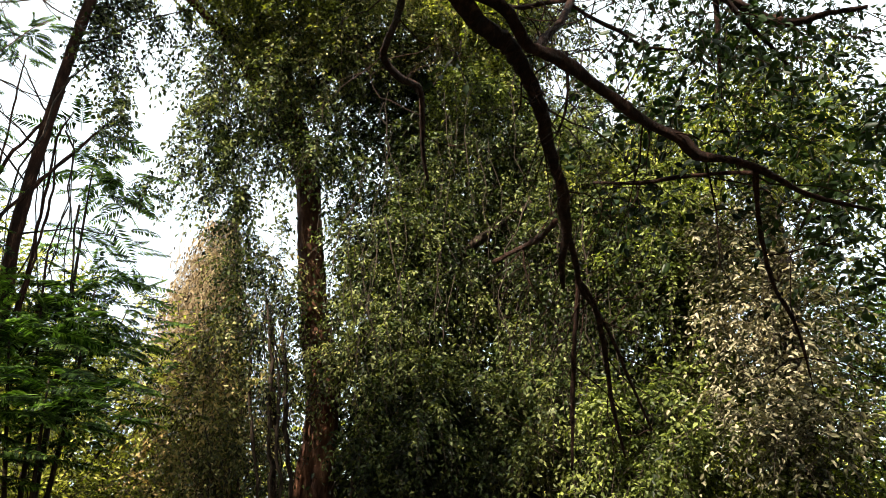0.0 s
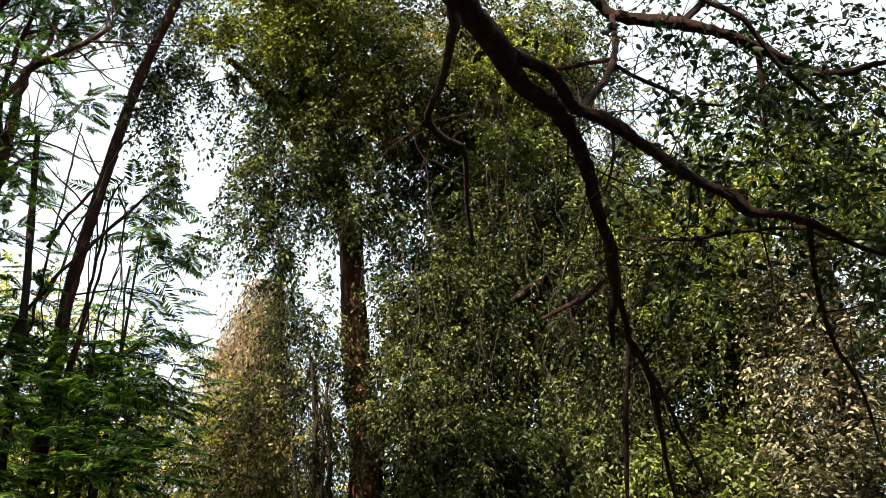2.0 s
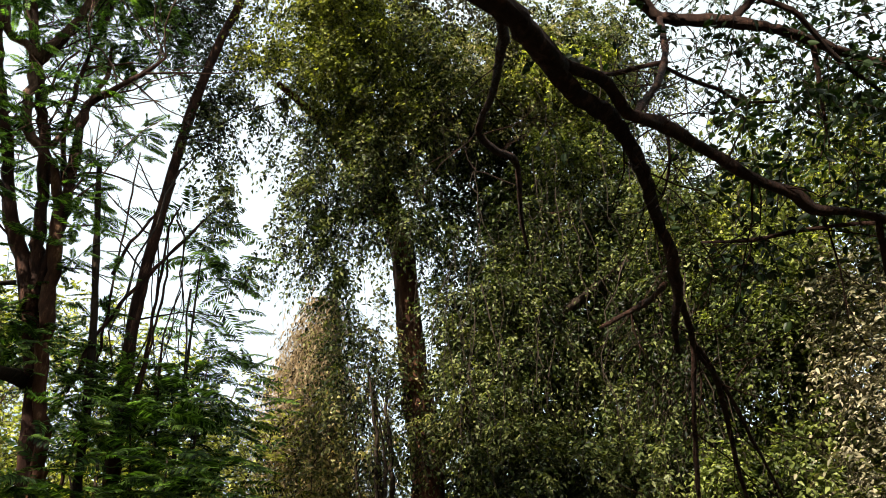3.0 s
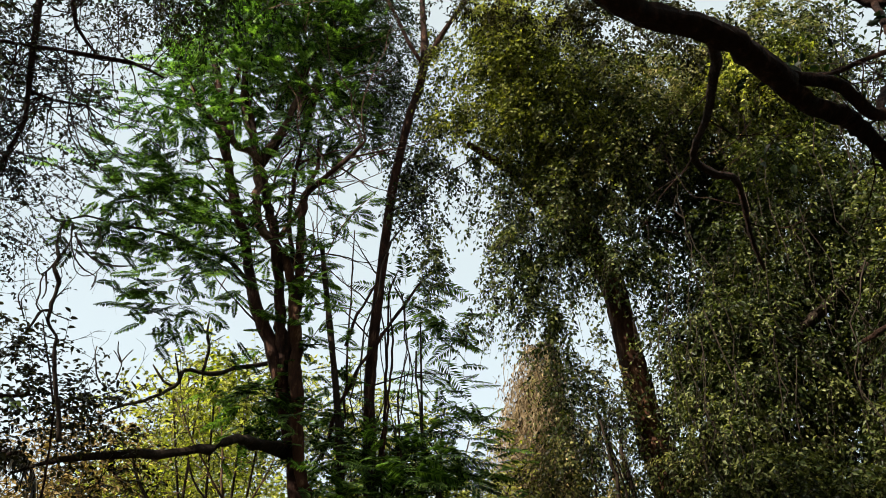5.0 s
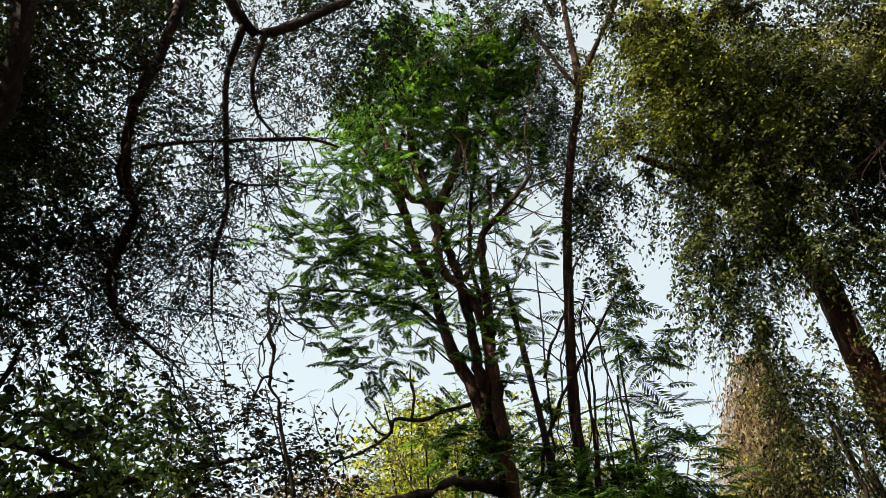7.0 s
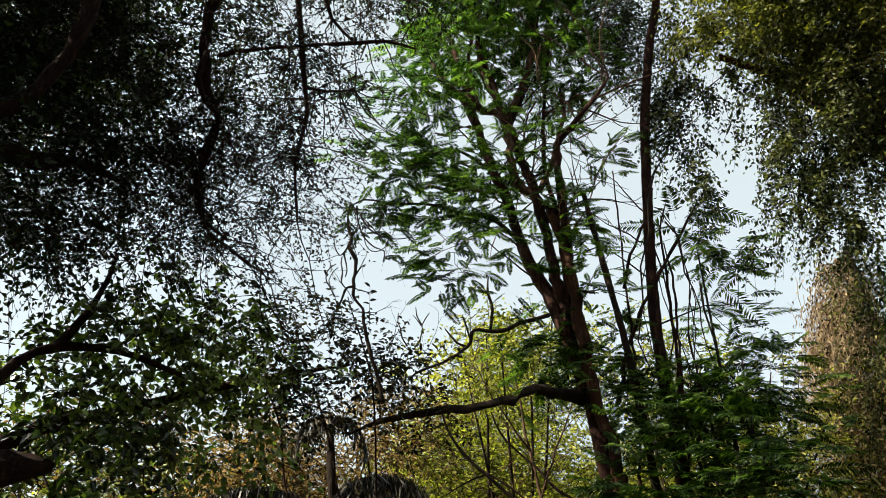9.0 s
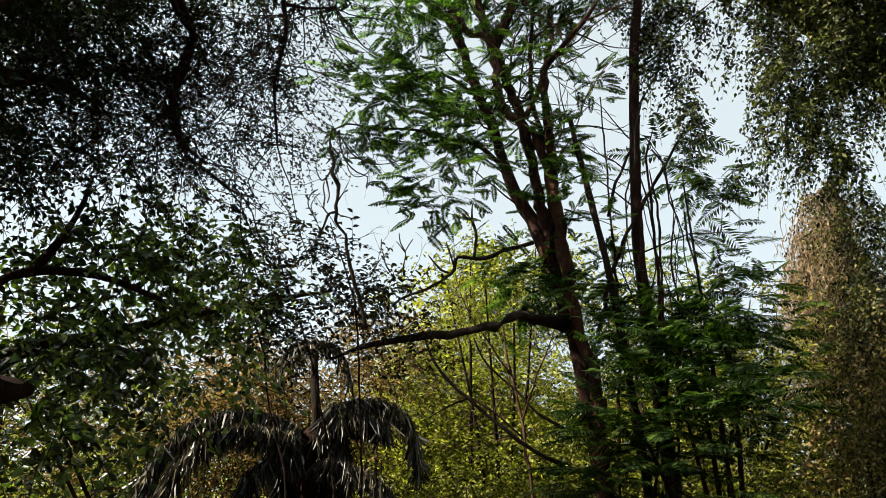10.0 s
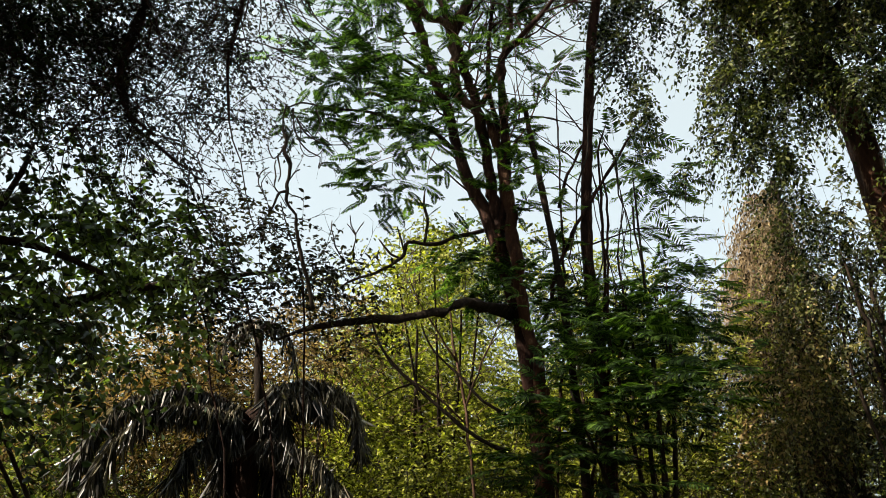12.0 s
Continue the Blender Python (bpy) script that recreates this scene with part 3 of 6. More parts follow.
crown("crown", tree, [(-1.65, 9.24, 4.80, 0.16, 0.32, 0.2, 61), (-1.50, 9.22, 4.20, 0.18, 0.42, 0.2, 83), (-1.37, 9.24, 3.78, 0.28, 0.21, 0.2, 54), (-0.97, 9.30, 3.93, 0.28, 0.42, 0.25, 108)], LEAF_OLIVE, 0.062, 0.034, 0.3, 8, 1.0, 29, gap=0.4, gap_size=0.3, clump=6, clump_size=0.06, rise=-0.2, twig_mat=BARK_TWIG)
# Curtain: darker leaf than the crown's olive, its shade put into the colour
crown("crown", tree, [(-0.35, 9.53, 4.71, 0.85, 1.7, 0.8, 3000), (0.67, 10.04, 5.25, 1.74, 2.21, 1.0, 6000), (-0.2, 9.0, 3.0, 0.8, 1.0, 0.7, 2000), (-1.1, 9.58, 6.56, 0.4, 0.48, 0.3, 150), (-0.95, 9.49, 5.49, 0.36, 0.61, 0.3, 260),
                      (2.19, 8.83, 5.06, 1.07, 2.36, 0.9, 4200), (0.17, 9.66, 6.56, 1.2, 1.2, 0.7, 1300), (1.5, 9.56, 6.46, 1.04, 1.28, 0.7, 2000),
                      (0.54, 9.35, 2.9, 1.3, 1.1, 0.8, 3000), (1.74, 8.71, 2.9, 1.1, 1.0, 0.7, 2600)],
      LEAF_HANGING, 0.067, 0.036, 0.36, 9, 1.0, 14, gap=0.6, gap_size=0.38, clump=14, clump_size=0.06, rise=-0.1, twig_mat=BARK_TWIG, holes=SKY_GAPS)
# Dark backing of large leaves added to stand in for the crown's inner shade
crown("crown", tree, [(0.7, 10.9, 4.6, 2.2, 2.6, 0.5, 1700), (2.9, 9.9, 4.4, 1.6, 2.6, 0.5, 1200), (-0.2, 10.9, 9.0, 2.2, 2.4, 0.6, 800), (-1.3, 10.6, 10.4, 1.4, 1.4, 0.4, 120), (-1.0, 10.6, 2.6, 0.5, 1.0, 0.3, 160)], LEAF_DARK, 0.14, 0.075, 0.45, 8, 0.8, 19, gap=0.2, clump=8, clump_size=0.1, holes=SKY_GAPS, label="added inner foliage, shade put into its dark colour")
# Lighter leaf colours here and below paint the sunlit outer sprays
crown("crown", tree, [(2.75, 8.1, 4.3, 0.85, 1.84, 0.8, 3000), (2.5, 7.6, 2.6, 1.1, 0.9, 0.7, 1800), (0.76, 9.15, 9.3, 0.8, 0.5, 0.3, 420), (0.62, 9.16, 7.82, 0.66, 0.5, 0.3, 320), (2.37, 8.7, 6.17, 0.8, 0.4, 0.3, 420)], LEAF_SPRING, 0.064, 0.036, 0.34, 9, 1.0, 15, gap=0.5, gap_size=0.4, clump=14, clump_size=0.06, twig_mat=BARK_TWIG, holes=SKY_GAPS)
crown("crown", tree, [(2.37, 8.6, 6.17, 0.7, 0.35, 0.3, 220), (3.0, 7.95, 4.72, 0.5, 0.4, 0.3, 180), (0.76, 9.0, 9.3, 0.7, 0.5, 0.3, 200)], LEAF_LIGHT, 0.06, 0.034, 0.32, 9, 0.8, 27, gap=0.5, gap_size=0.3, clump=8, clump_size=0.06, twig_mat=BARK_TWIG, label="outer sprays with sunlight put into their yellow-green")
# Highest boughs: the sun reaches them, so their shade is in the dusky leaf colour
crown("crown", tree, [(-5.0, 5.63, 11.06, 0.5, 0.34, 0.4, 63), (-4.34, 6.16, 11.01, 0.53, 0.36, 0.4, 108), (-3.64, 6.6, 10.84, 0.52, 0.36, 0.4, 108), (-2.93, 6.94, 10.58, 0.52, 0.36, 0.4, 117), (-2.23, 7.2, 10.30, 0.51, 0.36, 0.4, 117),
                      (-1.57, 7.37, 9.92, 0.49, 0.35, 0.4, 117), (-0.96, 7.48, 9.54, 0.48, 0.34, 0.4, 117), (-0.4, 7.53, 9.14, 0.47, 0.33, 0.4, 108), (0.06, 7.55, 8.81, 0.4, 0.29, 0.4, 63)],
      LEAF_DUSKY, 0.06, 0.034, 0.3, 9, 0.3, 28, gap=0.45, gap_size=0.35, clump=8, clump_size=0.07, twig_mat=BARK_TWIG, label="foliage of the highest boughs with shade put into its dark colour")
crown("crown", tree, [(-2.13, 9.18, 4.79, 0.36, 0.57, 0.3, 90), (-2.06, 9.51, 3.85, 0.36, 0.64, 0.4, 130)], LEAF_HANGING, 0.062, 0.033, 0.32, 8, 1.0, 191, gap=0.5, gap_size=0.3, clump=8, clump_size=0.06, rise=-0.2, twig_mat=BARK_TWIG)
crown("crown", tree, [(-2.59, 9.68, 3.11, 0.63, 0.63, 0.4, 140), (-2.09, 9.71, 2.91, 0.42, 0.56, 0.4, 130), (-2.93, 9.79, 2.72, 0.42, 0.42, 0.4, 70)], LEAF_VINE, 0.06, 0.032, 0.34, 8, 1.1, 192, gap=0.5, gap_size=0.3, clump=8, clump_size=0.07, rise=-0.2, twig_mat=BARK_TWIG)
crown("crown", tree, [(-2.48, 9.53, 4.71, 0.25, 0.57, 0.3, 70), (-2.41, 9.44, 4.18, 0.28, 0.34, 0.3, 60), (-2.56, 9.61, 5.28, 0.22, 0.37, 0.3, 36), (-2.18, 9.50, 5.55, 0.22, 0.44, 0.3, 34)], LEAF_HANGING, 0.06, 0.032, 0.32, 8, 1.0, 194, gap=0.5, gap_size=0.3, clump=6, clump_size=0.06, rise=-0.2, twig_mat=BARK_TWIG)
rng_t = np.random.default_rng(16)
hanging_vines("vine", tree, np.stack([rng_t.uniform(-1.2, 2.8, 70), 8.7 + rng_t.normal(0, 0.3, 70), rng_t.uniform(4.5, 9.0, 70)], 1), 2.4, BARK_TWIG, 17, r=0.007, sway=0.3)

# ---------------------------------------------------------------- the creeper-covered stump
stump = thing("creeper_covered_stump", "tall dead stump under a mantle of dry tan creeper", "tree stump", (-3.0, 12.67, 0))
limb("trunk", [(-2.98, 12.67, -0.96, 0.345), (-3.24, 12.61, 1.78, 0.29), (-3.36, 12.57, 3.58, 0.244), (-3.46, 12.54, 5.25, 0.2), (-3.54, 12.52, 6.69, 0.145), (-3.54, 12.52, 7.46, 0.053)], BARK_GREY, stump, sides=12, seed=21)
crown("mantle", stump, [(-4.0, 12.4, 5.3, 0.45, 1.35, 0.45, 800), (-3.45, 12.1, 4.6, 0.5, 1.8, 0.4, 420), (-3.68, 12.46, 7.0, 0.26, 0.6, 0.3, 260), (-3.85, 12.42, 6.4, 0.36, 0.5, 0.35, 260), (-3.85, 12.2, 3.9, 0.42, 1.2, 0.4, 420)],
      LEAF_DRY, 0.085, 0.03, 0.6, 11, 2.4, 22, gap=0.55, gap_size=0.3, clump=6, clump_size=0.06, twig_mat=VINE_DRY, hang=1.0, label="dry tan creeper leaves")
crown("creeper", stump, [(-2.6, 11.71, 4.4, 0.5, 1.3, 0.5, 420), (-3.0, 11.7, 5.6, 0.36, 1.3, 0.4, 160), (-3.2, 11.2, 2.9, 0.6, 0.8, 0.4, 110)], LEAF_VINE, 0.065, 0.035, 0.5, 9, 1.0, 23, gap=0.4, clump=8, clump_size=0.15, twig_mat=BARK_TWIG)

crown("creeper", stump, [(-3.67, 12.00, 6.28, 0.24, 0.85, 0.2, 60), (-3.49, 11.95, 5.46, 0.25, 1.00, 0.2, 90), (-3.54, 12.14, 6.81, 0.19, 0.39, 0.2, 25), (-3.96, 11.80, 5.04, 0.23, 0.54, 0.2, 40)], LEAF_OLIVE, 0.065, 0.036, 0.34, 8, 1.0, 123, gap=0.4, gap_size=0.3, clump=5, clump_size=0.08, rise=-0.2, twig_mat=BARK_TWIG, label="olive creeper over the shaded side")
rng_v = np.random.default_rng(24)
hanging_vines("vine", stump, np.stack([-3.75 + rng_v.normal(0, 0.35, 60), 12.0 + rng_v.normal(0, 0.3, 60), 5.0 + rng_v.uniform(0, 2.0, 60)], 1), 1.6, VINE_DRY, 25, r=0.005, sway=0.7)
hanging_vines("vine", tree, np.stack([-2.0 + rng_v.normal(0, 0.3, 9), 9.5 + rng_v.normal(0, 0.2, 9), 4.2 + rng_v.uniform(0, 0.8, 9)], 1), 3.4, BARK_GREY, 26, r=0.009, sway=0.4)

# ---------------------------------------------------------------- the slender tree
slim = thing("slender_tree", "slender tree with bare red-brown trunk and hanging vines", "tree", (-4.38, 7.79, 0))
limb("trunk", [(-4.38, 7.79, 0.45, 0.084), (-4.4, 7.78, 1.83, 0.079), (-4.47, 7.74, 3.84, 0.073), (-4.51, 7.72, 4.87, 0.069), (-4.49, 7.73, 5.63, 0.069), (-4.43, 7.76, 6.62, 0.069), (-4.32, 7.82, 8.02, 0.067), (-4.14, 7.92, 9.29, 0.065), (-3.94, 8.02, 10.37, 0.061), (-3.97, 8.01, 11.91, 0.048), (-4.01, 7.99, 13.69, 0.026)], BARK_RED, slim, sides=12, seed=31, rough=0.09)
limb("limb", [(-3.94, 8.02, 10.37, 0.047), (-3.64, 8.05, 10.98, 0.043), (-3.26, 8.11, 11.63, 0.04), (-2.81, 8.17, 12.56, 0.021)], BARK_RED, slim, sides=7, seed=32)
limb("limb", [(-3.96, 8.01, 10.44, 0.037), (-4.18, 7.9, 10.97, 0.034), (-4.35, 7.81, 11.5, 0.03), (-4.7, 7.6, 12.45, 0.016)], BARK_RED, slim, sides=7, seed=33)

for k, pts in enumerate(([(-4.61, 7.73, 1.95, 0.02), (-4.56, 7.75, 2.56, 0.018), (-4.4, 7.85, 4.07, 0.019), (-4.35, 7.87, 5.49, 0.017), (-4.35, 7.87, 6.29, 0.013), (-4.25, 7.92, 6.69, 0.007)],
                         [(-4.45, 7.7, 1.94, 0.018), (-4.37, 7.74, 3.03, 0.016), (-4.31, 7.78, 4.31, 0.016), (-4.25, 7.81, 5.44, 0.013), (-4.29, 7.79, 6.07, 0.007)],
                         [(-4.82, 7.37, 1.93, 0.019), (-4.81, 7.38, 2.54, 0.018), (-4.7, 7.45, 4.03, 0.016), (-4.69, 7.45, 5.45, 0.013), (-4.68, 7.45, 6.32, 0.011), (-4.69, 7.45, 7.17, 0.007)],
                         [(-4.24, 7.59, 1.94, 0.017), (-4.17, 7.63, 3.23, 0.016), (-4.06, 7.68, 4.1, 0.014), (-4.13, 7.76, 4.81, 0.01), (-4.03, 7.81, 5.37, 0.006)])):
    limb("vine_stem", [(pts[0][0], pts[0][1], -0.1, 0.022)] + pts, BARK_RED, slim, sides=7, seed=230 + k, wander=0.5)
for k, pts in enumerate(([(-4.89, 7.33, 4.04, 0.024), (-4.73, 7.42, 4.72, 0.024), (-4.54, 7.53, 5.22, 0.021), (-4.41, 7.72, 5.58, 0.022), (-4.14, 7.98, 6.21, 0.019), (-3.95, 8.18, 6.68, 0.008)],
                         [(-4.71, 7.43, 5.46, 0.021), (-4.61, 7.5, 5.91, 0.018), (-4.5, 7.67, 6.3, 0.015), (-4.32, 7.77, 6.88, 0.008)])):
    limb("twig", pts, BARK_RED, slim, sides=6, seed=236 + k, wander=0.4)
crown("crown", slim, [(-5.23, 7.97, 11.9, 0.95, 1.0, 0.7, 1260), (-4.98, 8.37, 10.59, 0.6, 0.9, 0.6, 672), (-4.54, 8.39, 9.33, 0.4, 0.73, 0.5, 154)],
      LEAF_DARK, 0.07, 0.03, 0.45, 8, 0.6, 34, gap=0.35, gap_size=0.4, clump=8, clump_size=0.15, twig_mat=BARK_TWIG)
feather_crown("fronds", slim, [(-3.95, 8.6, 6.1, 0.5, 0.5, 0.3, 34), (-4.3, 8.4, 6.5, 0.35, 0.35, 0.3, 16)], LEAF_FERN, 0.6, 18, 0.14, 0.028, 37, flat=0.2, droop=0.4, gap=0.0)
hanging_vines("vine", slim, [(-4.3, 7.75, 7.0), (-4.25, 7.72, 6.6), (-4.35, 7.7, 6.2), (-4.15, 7.8, 6.9), (-4.2, 7.7, 6.3), (-4.05, 7.8, 5.6), (-3.95, 7.8, 5.4), (-4.65, 7.7, 5.9)], 3.2, BARK_TWIG, 35, r=0.012, sway=0.25)
bare_twigs("twig", slim, [(-4.42, 7.76, 6.5), (-4.45, 7.75, 6.1), (-4.5, 7.73, 5.6), (-4.5, 7.73, 5.0), (-4.4, 7.78, 7.0), (-4.3, 7.8, 7.6)],
           [(-0.6, -0.4, 0.9), (-0.9, -0.5, 0.6), (-0.7, -0.4, 0.9), (0.8, 0.3, 0.6), (0.6, 0.5, 0.7), (0.8, 0.2, 0.3)], 1.5, BARK_TWIG, 36, r=0.014)

# ---------------------------------------------------------------- the feathery tree
jac = thing("feathery_leaved_tree", "many-stemmed tree with feathery bright green fronds", "tree", (-4.65, 7.16, 0))
limb("trunk", [(-4.65, 7.16, 0.5, 0.1208), (-4.75, 7.09, 1.58, 0.0998), (-4.92, 6.97, 3.54, 0.0855), (-4.99, 6.93, 4.03, 0.0869), (-5.1, 6.85, 4.55, 0.0882), (-5.18, 6.79, 5.03, 0.0943)], BARK_RED, jac, sides=14, seed=41, rough=0.1)
JAC_STEMS = ([(-5.13, 6.82, 4.76, 0.087), (-5.33, 6.67, 5.38, 0.077), (-5.5, 6.53, 5.89, 0.073), (-5.64, 6.41, 6.6, 0.069), (-5.84, 6.23, 7.43, 0.065), (-6.0, 6.08, 8.34, 0.055), (-6.14, 5.93, 9.22, 0.04), (-6.35, 5.71, 10.13, 0.023)],
             [(-5.14, 6.81, 4.89, 0.087), (-5.23, 6.75, 5.69, 0.072), (-5.31, 6.68, 6.4, 0.068), (-5.48, 6.67, 7.04, 0.065), (-5.68, 6.51, 7.93, 0.061), (-5.89, 6.32, 8.99, 0.043), (-6.03, 6.19, 10.06, 0.031), (-6.14, 6.07, 11.12, 0.016)],
             [(-5.13, 6.83, 5.04, 0.076), (-5.03, 6.77, 5.66, 0.059), (-5.05, 6.76, 6.45, 0.052), (-5.05, 6.76, 7.41, 0.045), (-4.84, 6.79, 7.62, 0.036), (-4.51, 6.89, 7.95, 0.026), (-4.27, 6.92, 8.2, 0.016)],
             [(-5.66, 6.52, 7.94, 0.047), (-5.58, 6.72, 8.54, 0.046), (-5.5, 6.92, 9.41, 0.041), (-5.44, 7.09, 10.47, 0.032), (-5.31, 7.19, 11.52, 0.017)],
             [(-5.29, 6.7, 6.4, 0.037), (-5.15, 6.81, 6.34, 0.037), (-5.31, 6.81, 7.07, 0.032), (-5.36, 6.9, 8.08, 0.028), (-5.32, 7.06, 9.22, 0.022), (-5.32, 7.18, 10.25, 0.016)])
for k, pts in enumerate(JAC_STEMS):
    limb("stem", pts, BARK_RED, jac, sides=10, seed=42 + k, rough=0.12, wander=0.22)
STEM = [(-4.70, 6.90, 3.18, 0.06536), (-4.78, 6.84, 3.63, 0.06468), (-4.85, 6.79, 4.13, 0.06401), (-4.90, 6.76, 4.65, 0.06332), (-4.96, 6.77, 5.16, 0.06265), (-5.04, 6.77, 5.70, 0.05899), (-5.11, 6.72, 6.17, 0.05448), (-5.21, 6.64, 6.57, 0.04326)]
limb("stem", [(STEM[0][0], STEM[0][1], -0.1, 0.11)] + STEM, BARK_MOTTLED, jac, "mossy grey-green second stem", sides=10, seed=49, rough=0.12, wander=0.2)
limb("limb", [(-5.06, 6.87, 4.0, 0.062), (-4.96, 6.32, 3.96, 0.053), (-4.74, 5.6, 3.77, 0.046), (-4.83, 5.26, 3.6, 0.04), (-5.01, 4.95, 3.53, 0.035), (-5.32, 4.6, 3.46, 0.028), (-5.57, 4.3, 3.35, 0.018), (-5.71, 4.11, 3.23, 0.009)], BARK_GREY, jac, "bare crooked horizontal limb", sides=10, seed=48, rough=0.2, wander=0.3)
for k, pts in enumerate(([(-5.30, 6.69, 5.06, 0.0266), (-5.42, 6.56, 5.00, 0.0253), (-5.54, 6.41, 4.94, 0.0240), (-5.62, 6.31, 4.86, 0.0226), (-5.74, 6.15, 4.82, 0.0213), (-5.83, 6.03, 4.84, 0.0213), (-5.88, 5.97, 4.79, 0.0212), (-5.89, 5.95, 4.67, 0.0199), (-5.94, 5.87, 4.57, 0.0186), (-6.02, 5.75, 4.46, 0.0174), (-6.11, 5.61, 4.36, 0.0161), (-6.20, 5.46, 4.29, 0.0148), (-6.26, 5.35, 4.18, 0.0090)],
                         [(-5.75, 6.13, 4.82, 0.0198), (-5.74, 6.16, 5.00, 0.0183), (-5.74, 6.16, 5.17, 0.0167), (-5.76, 6.12, 5.32, 0.0151), (-5.76, 6.13, 5.51, 0.0102)],
                         [(-5.92, 5.90, 4.62, 0.0146), (-5.98, 5.82, 4.65, 0.013), (-6.02, 5.75, 4.74, 0.0114), (-6.06, 5.70, 4.82, 0.0065)],
                         [(-5.89, 5.95, 4.71, 0.013), (-5.92, 5.91, 4.86, 0.0098), (-5.94, 5.87, 5.00, 0.0066)],
                         [(-5.54, 6.49, 6.05, 0.029), (-5.6, 6.04, 6.24, 0.025), (-5.64, 5.59, 6.13, 0.02), (-5.76, 5.16, 6.13, 0.017), (-5.88, 4.71, 6.0, 0.013), (-5.94, 4.32, 5.91, 0.01), (-5.96, 4.1, 5.71, 0.006), (-5.98, 3.89, 5.76, 0.003)],
                         [(-5.76, 6.3, 7.09, 0.023), (-5.89, 5.76, 7.25, 0.018), (-5.9, 5.31, 6.97, 0.013), (-5.97, 4.92, 6.59, 0.008)],
                         [(-5.97, 6.1, 8.25, 0.022), (-6.05, 5.6, 8.4, 0.017), (-6.03, 5.32, 8.32, 0.012), (-6.0, 4.89, 8.02, 0.007)])):
    limb("limb", pts, BARK_GREY, jac, sides=8, seed=50 + k, rough=0.12, wander=0.18)
for k, pts in enumerate(([(-5.65, 6.48, 7.98, 0.0622), (-5.80, 6.35, 8.14, 0.0549), (-5.95, 6.22, 8.24, 0.0513), (-6.01, 6.16, 8.55, 0.044), (-6.05, 6.13, 9.07, 0.0327), (-5.99, 6.18, 9.83, 0.0253)],
                         [(-6.03, 6.14, 8.20, 0.0433), (-6.14, 5.89, 8.49, 0.0356), (-6.27, 5.76, 8.77, 0.0321), (-6.36, 5.67, 9.00, 0.0202)],
                         [(-5.65, 6.48, 7.95, 0.0544), (-5.56, 6.55, 8.31, 0.0512), (-5.53, 6.70, 8.69, 0.0484), (-5.44, 6.78, 9.15, 0.0411), (-5.38, 6.82, 9.63, 0.0335), (-5.41, 6.80, 10.32, 0.0215)],
                         [(-5.68, 6.45, 8.08, 0.0391), (-5.82, 6.33, 8.54, 0.0359), (-5.92, 6.24, 8.96, 0.0325), (-5.93, 6.23, 9.60, 0.0293), (-5.90, 6.27, 10.28, 0.0215)],
                         [(-5.81, 6.20, 6.74, 0.0292), (-5.92, 5.97, 6.80, 0.0254), (-6.03, 5.73, 6.67, 0.0215), (-6.13, 5.48, 6.69, 0.0177), (-6.17, 5.28, 6.49, 0.0104)],
                         [(-5.65, 6.48, 7.88, 0.0581), (-5.66, 6.47, 7.56, 0.0572), (-5.64, 6.49, 7.19, 0.06), (-5.52, 6.58, 6.91, 0.0592), (-5.39, 6.69, 6.77, 0.055)],
                         [(-5.36, 6.72, 6.81, 0.033), (-5.24, 6.80, 7.15, 0.0298), (-5.20, 6.95, 7.61, 0.0306), (-5.10, 7.03, 8.07, 0.0273), (-5.12, 7.01, 8.62, 0.02)],
                         [(-5.96, 6.21, 7.86, 0.0271), (-6.06, 5.97, 7.83, 0.0231), (-6.13, 5.77, 7.62, 0.0189), (-6.23, 5.66, 7.66, 0.0113)],
                         [(-5.77, 6.24, 7.27, 0.0224), (-5.86, 6.03, 7.08, 0.0184), (-5.92, 5.83, 7.10, 0.0146), (-6.05, 5.70, 7.01, 0.0109)],
                         [(-5.63, 6.50, 7.19, 0.0225), (-5.57, 6.68, 7.61, 0.0193), (-5.52, 6.71, 8.04, 0.0157), (-5.40, 6.81, 8.37, 0.0119)])):
    limb("branch", pts, BARK_TAN, jac, sides=7, seed=430 + k, rough=0.14, wander=0.35)
for k, pts in enumerate(([(-5.09, 6.77, 2.50, 0.0269), (-5.31, 6.61, 2.63, 0.0211), (-5.45, 6.49, 2.75, 0.0197), (-5.68, 6.30, 3.00, 0.0199), (-5.86, 6.14, 3.21, 0.0186), (-5.99, 6.02, 3.36, 0.0171), (-6.09, 5.92, 3.52, 0.0157), (-6.16, 5.85, 3.71, 0.0142), (-6.22, 5.79, 3.93, 0.0096)],
                         [(-5.04, 6.81, 2.85, 0.0182), (-5.28, 6.63, 3.03, 0.0153), (-5.45, 6.50, 3.27, 0.014), (-5.62, 6.36, 3.47, 0.0125), (-5.74, 6.25, 3.66, 0.0111), (-5.81, 6.19, 3.89, 0.008)],
                         [(-5.86, 6.14, 3.21, 0.0124), (-5.98, 6.03, 3.15, 0.0093), (-6.07, 5.94, 3.08, 0.0077), (-6.17, 5.84, 2.99, 0.0055)])):
    limb("branch", pts, BARK_GREY, jac, sides=7, seed=470 + k, wander=0.2)
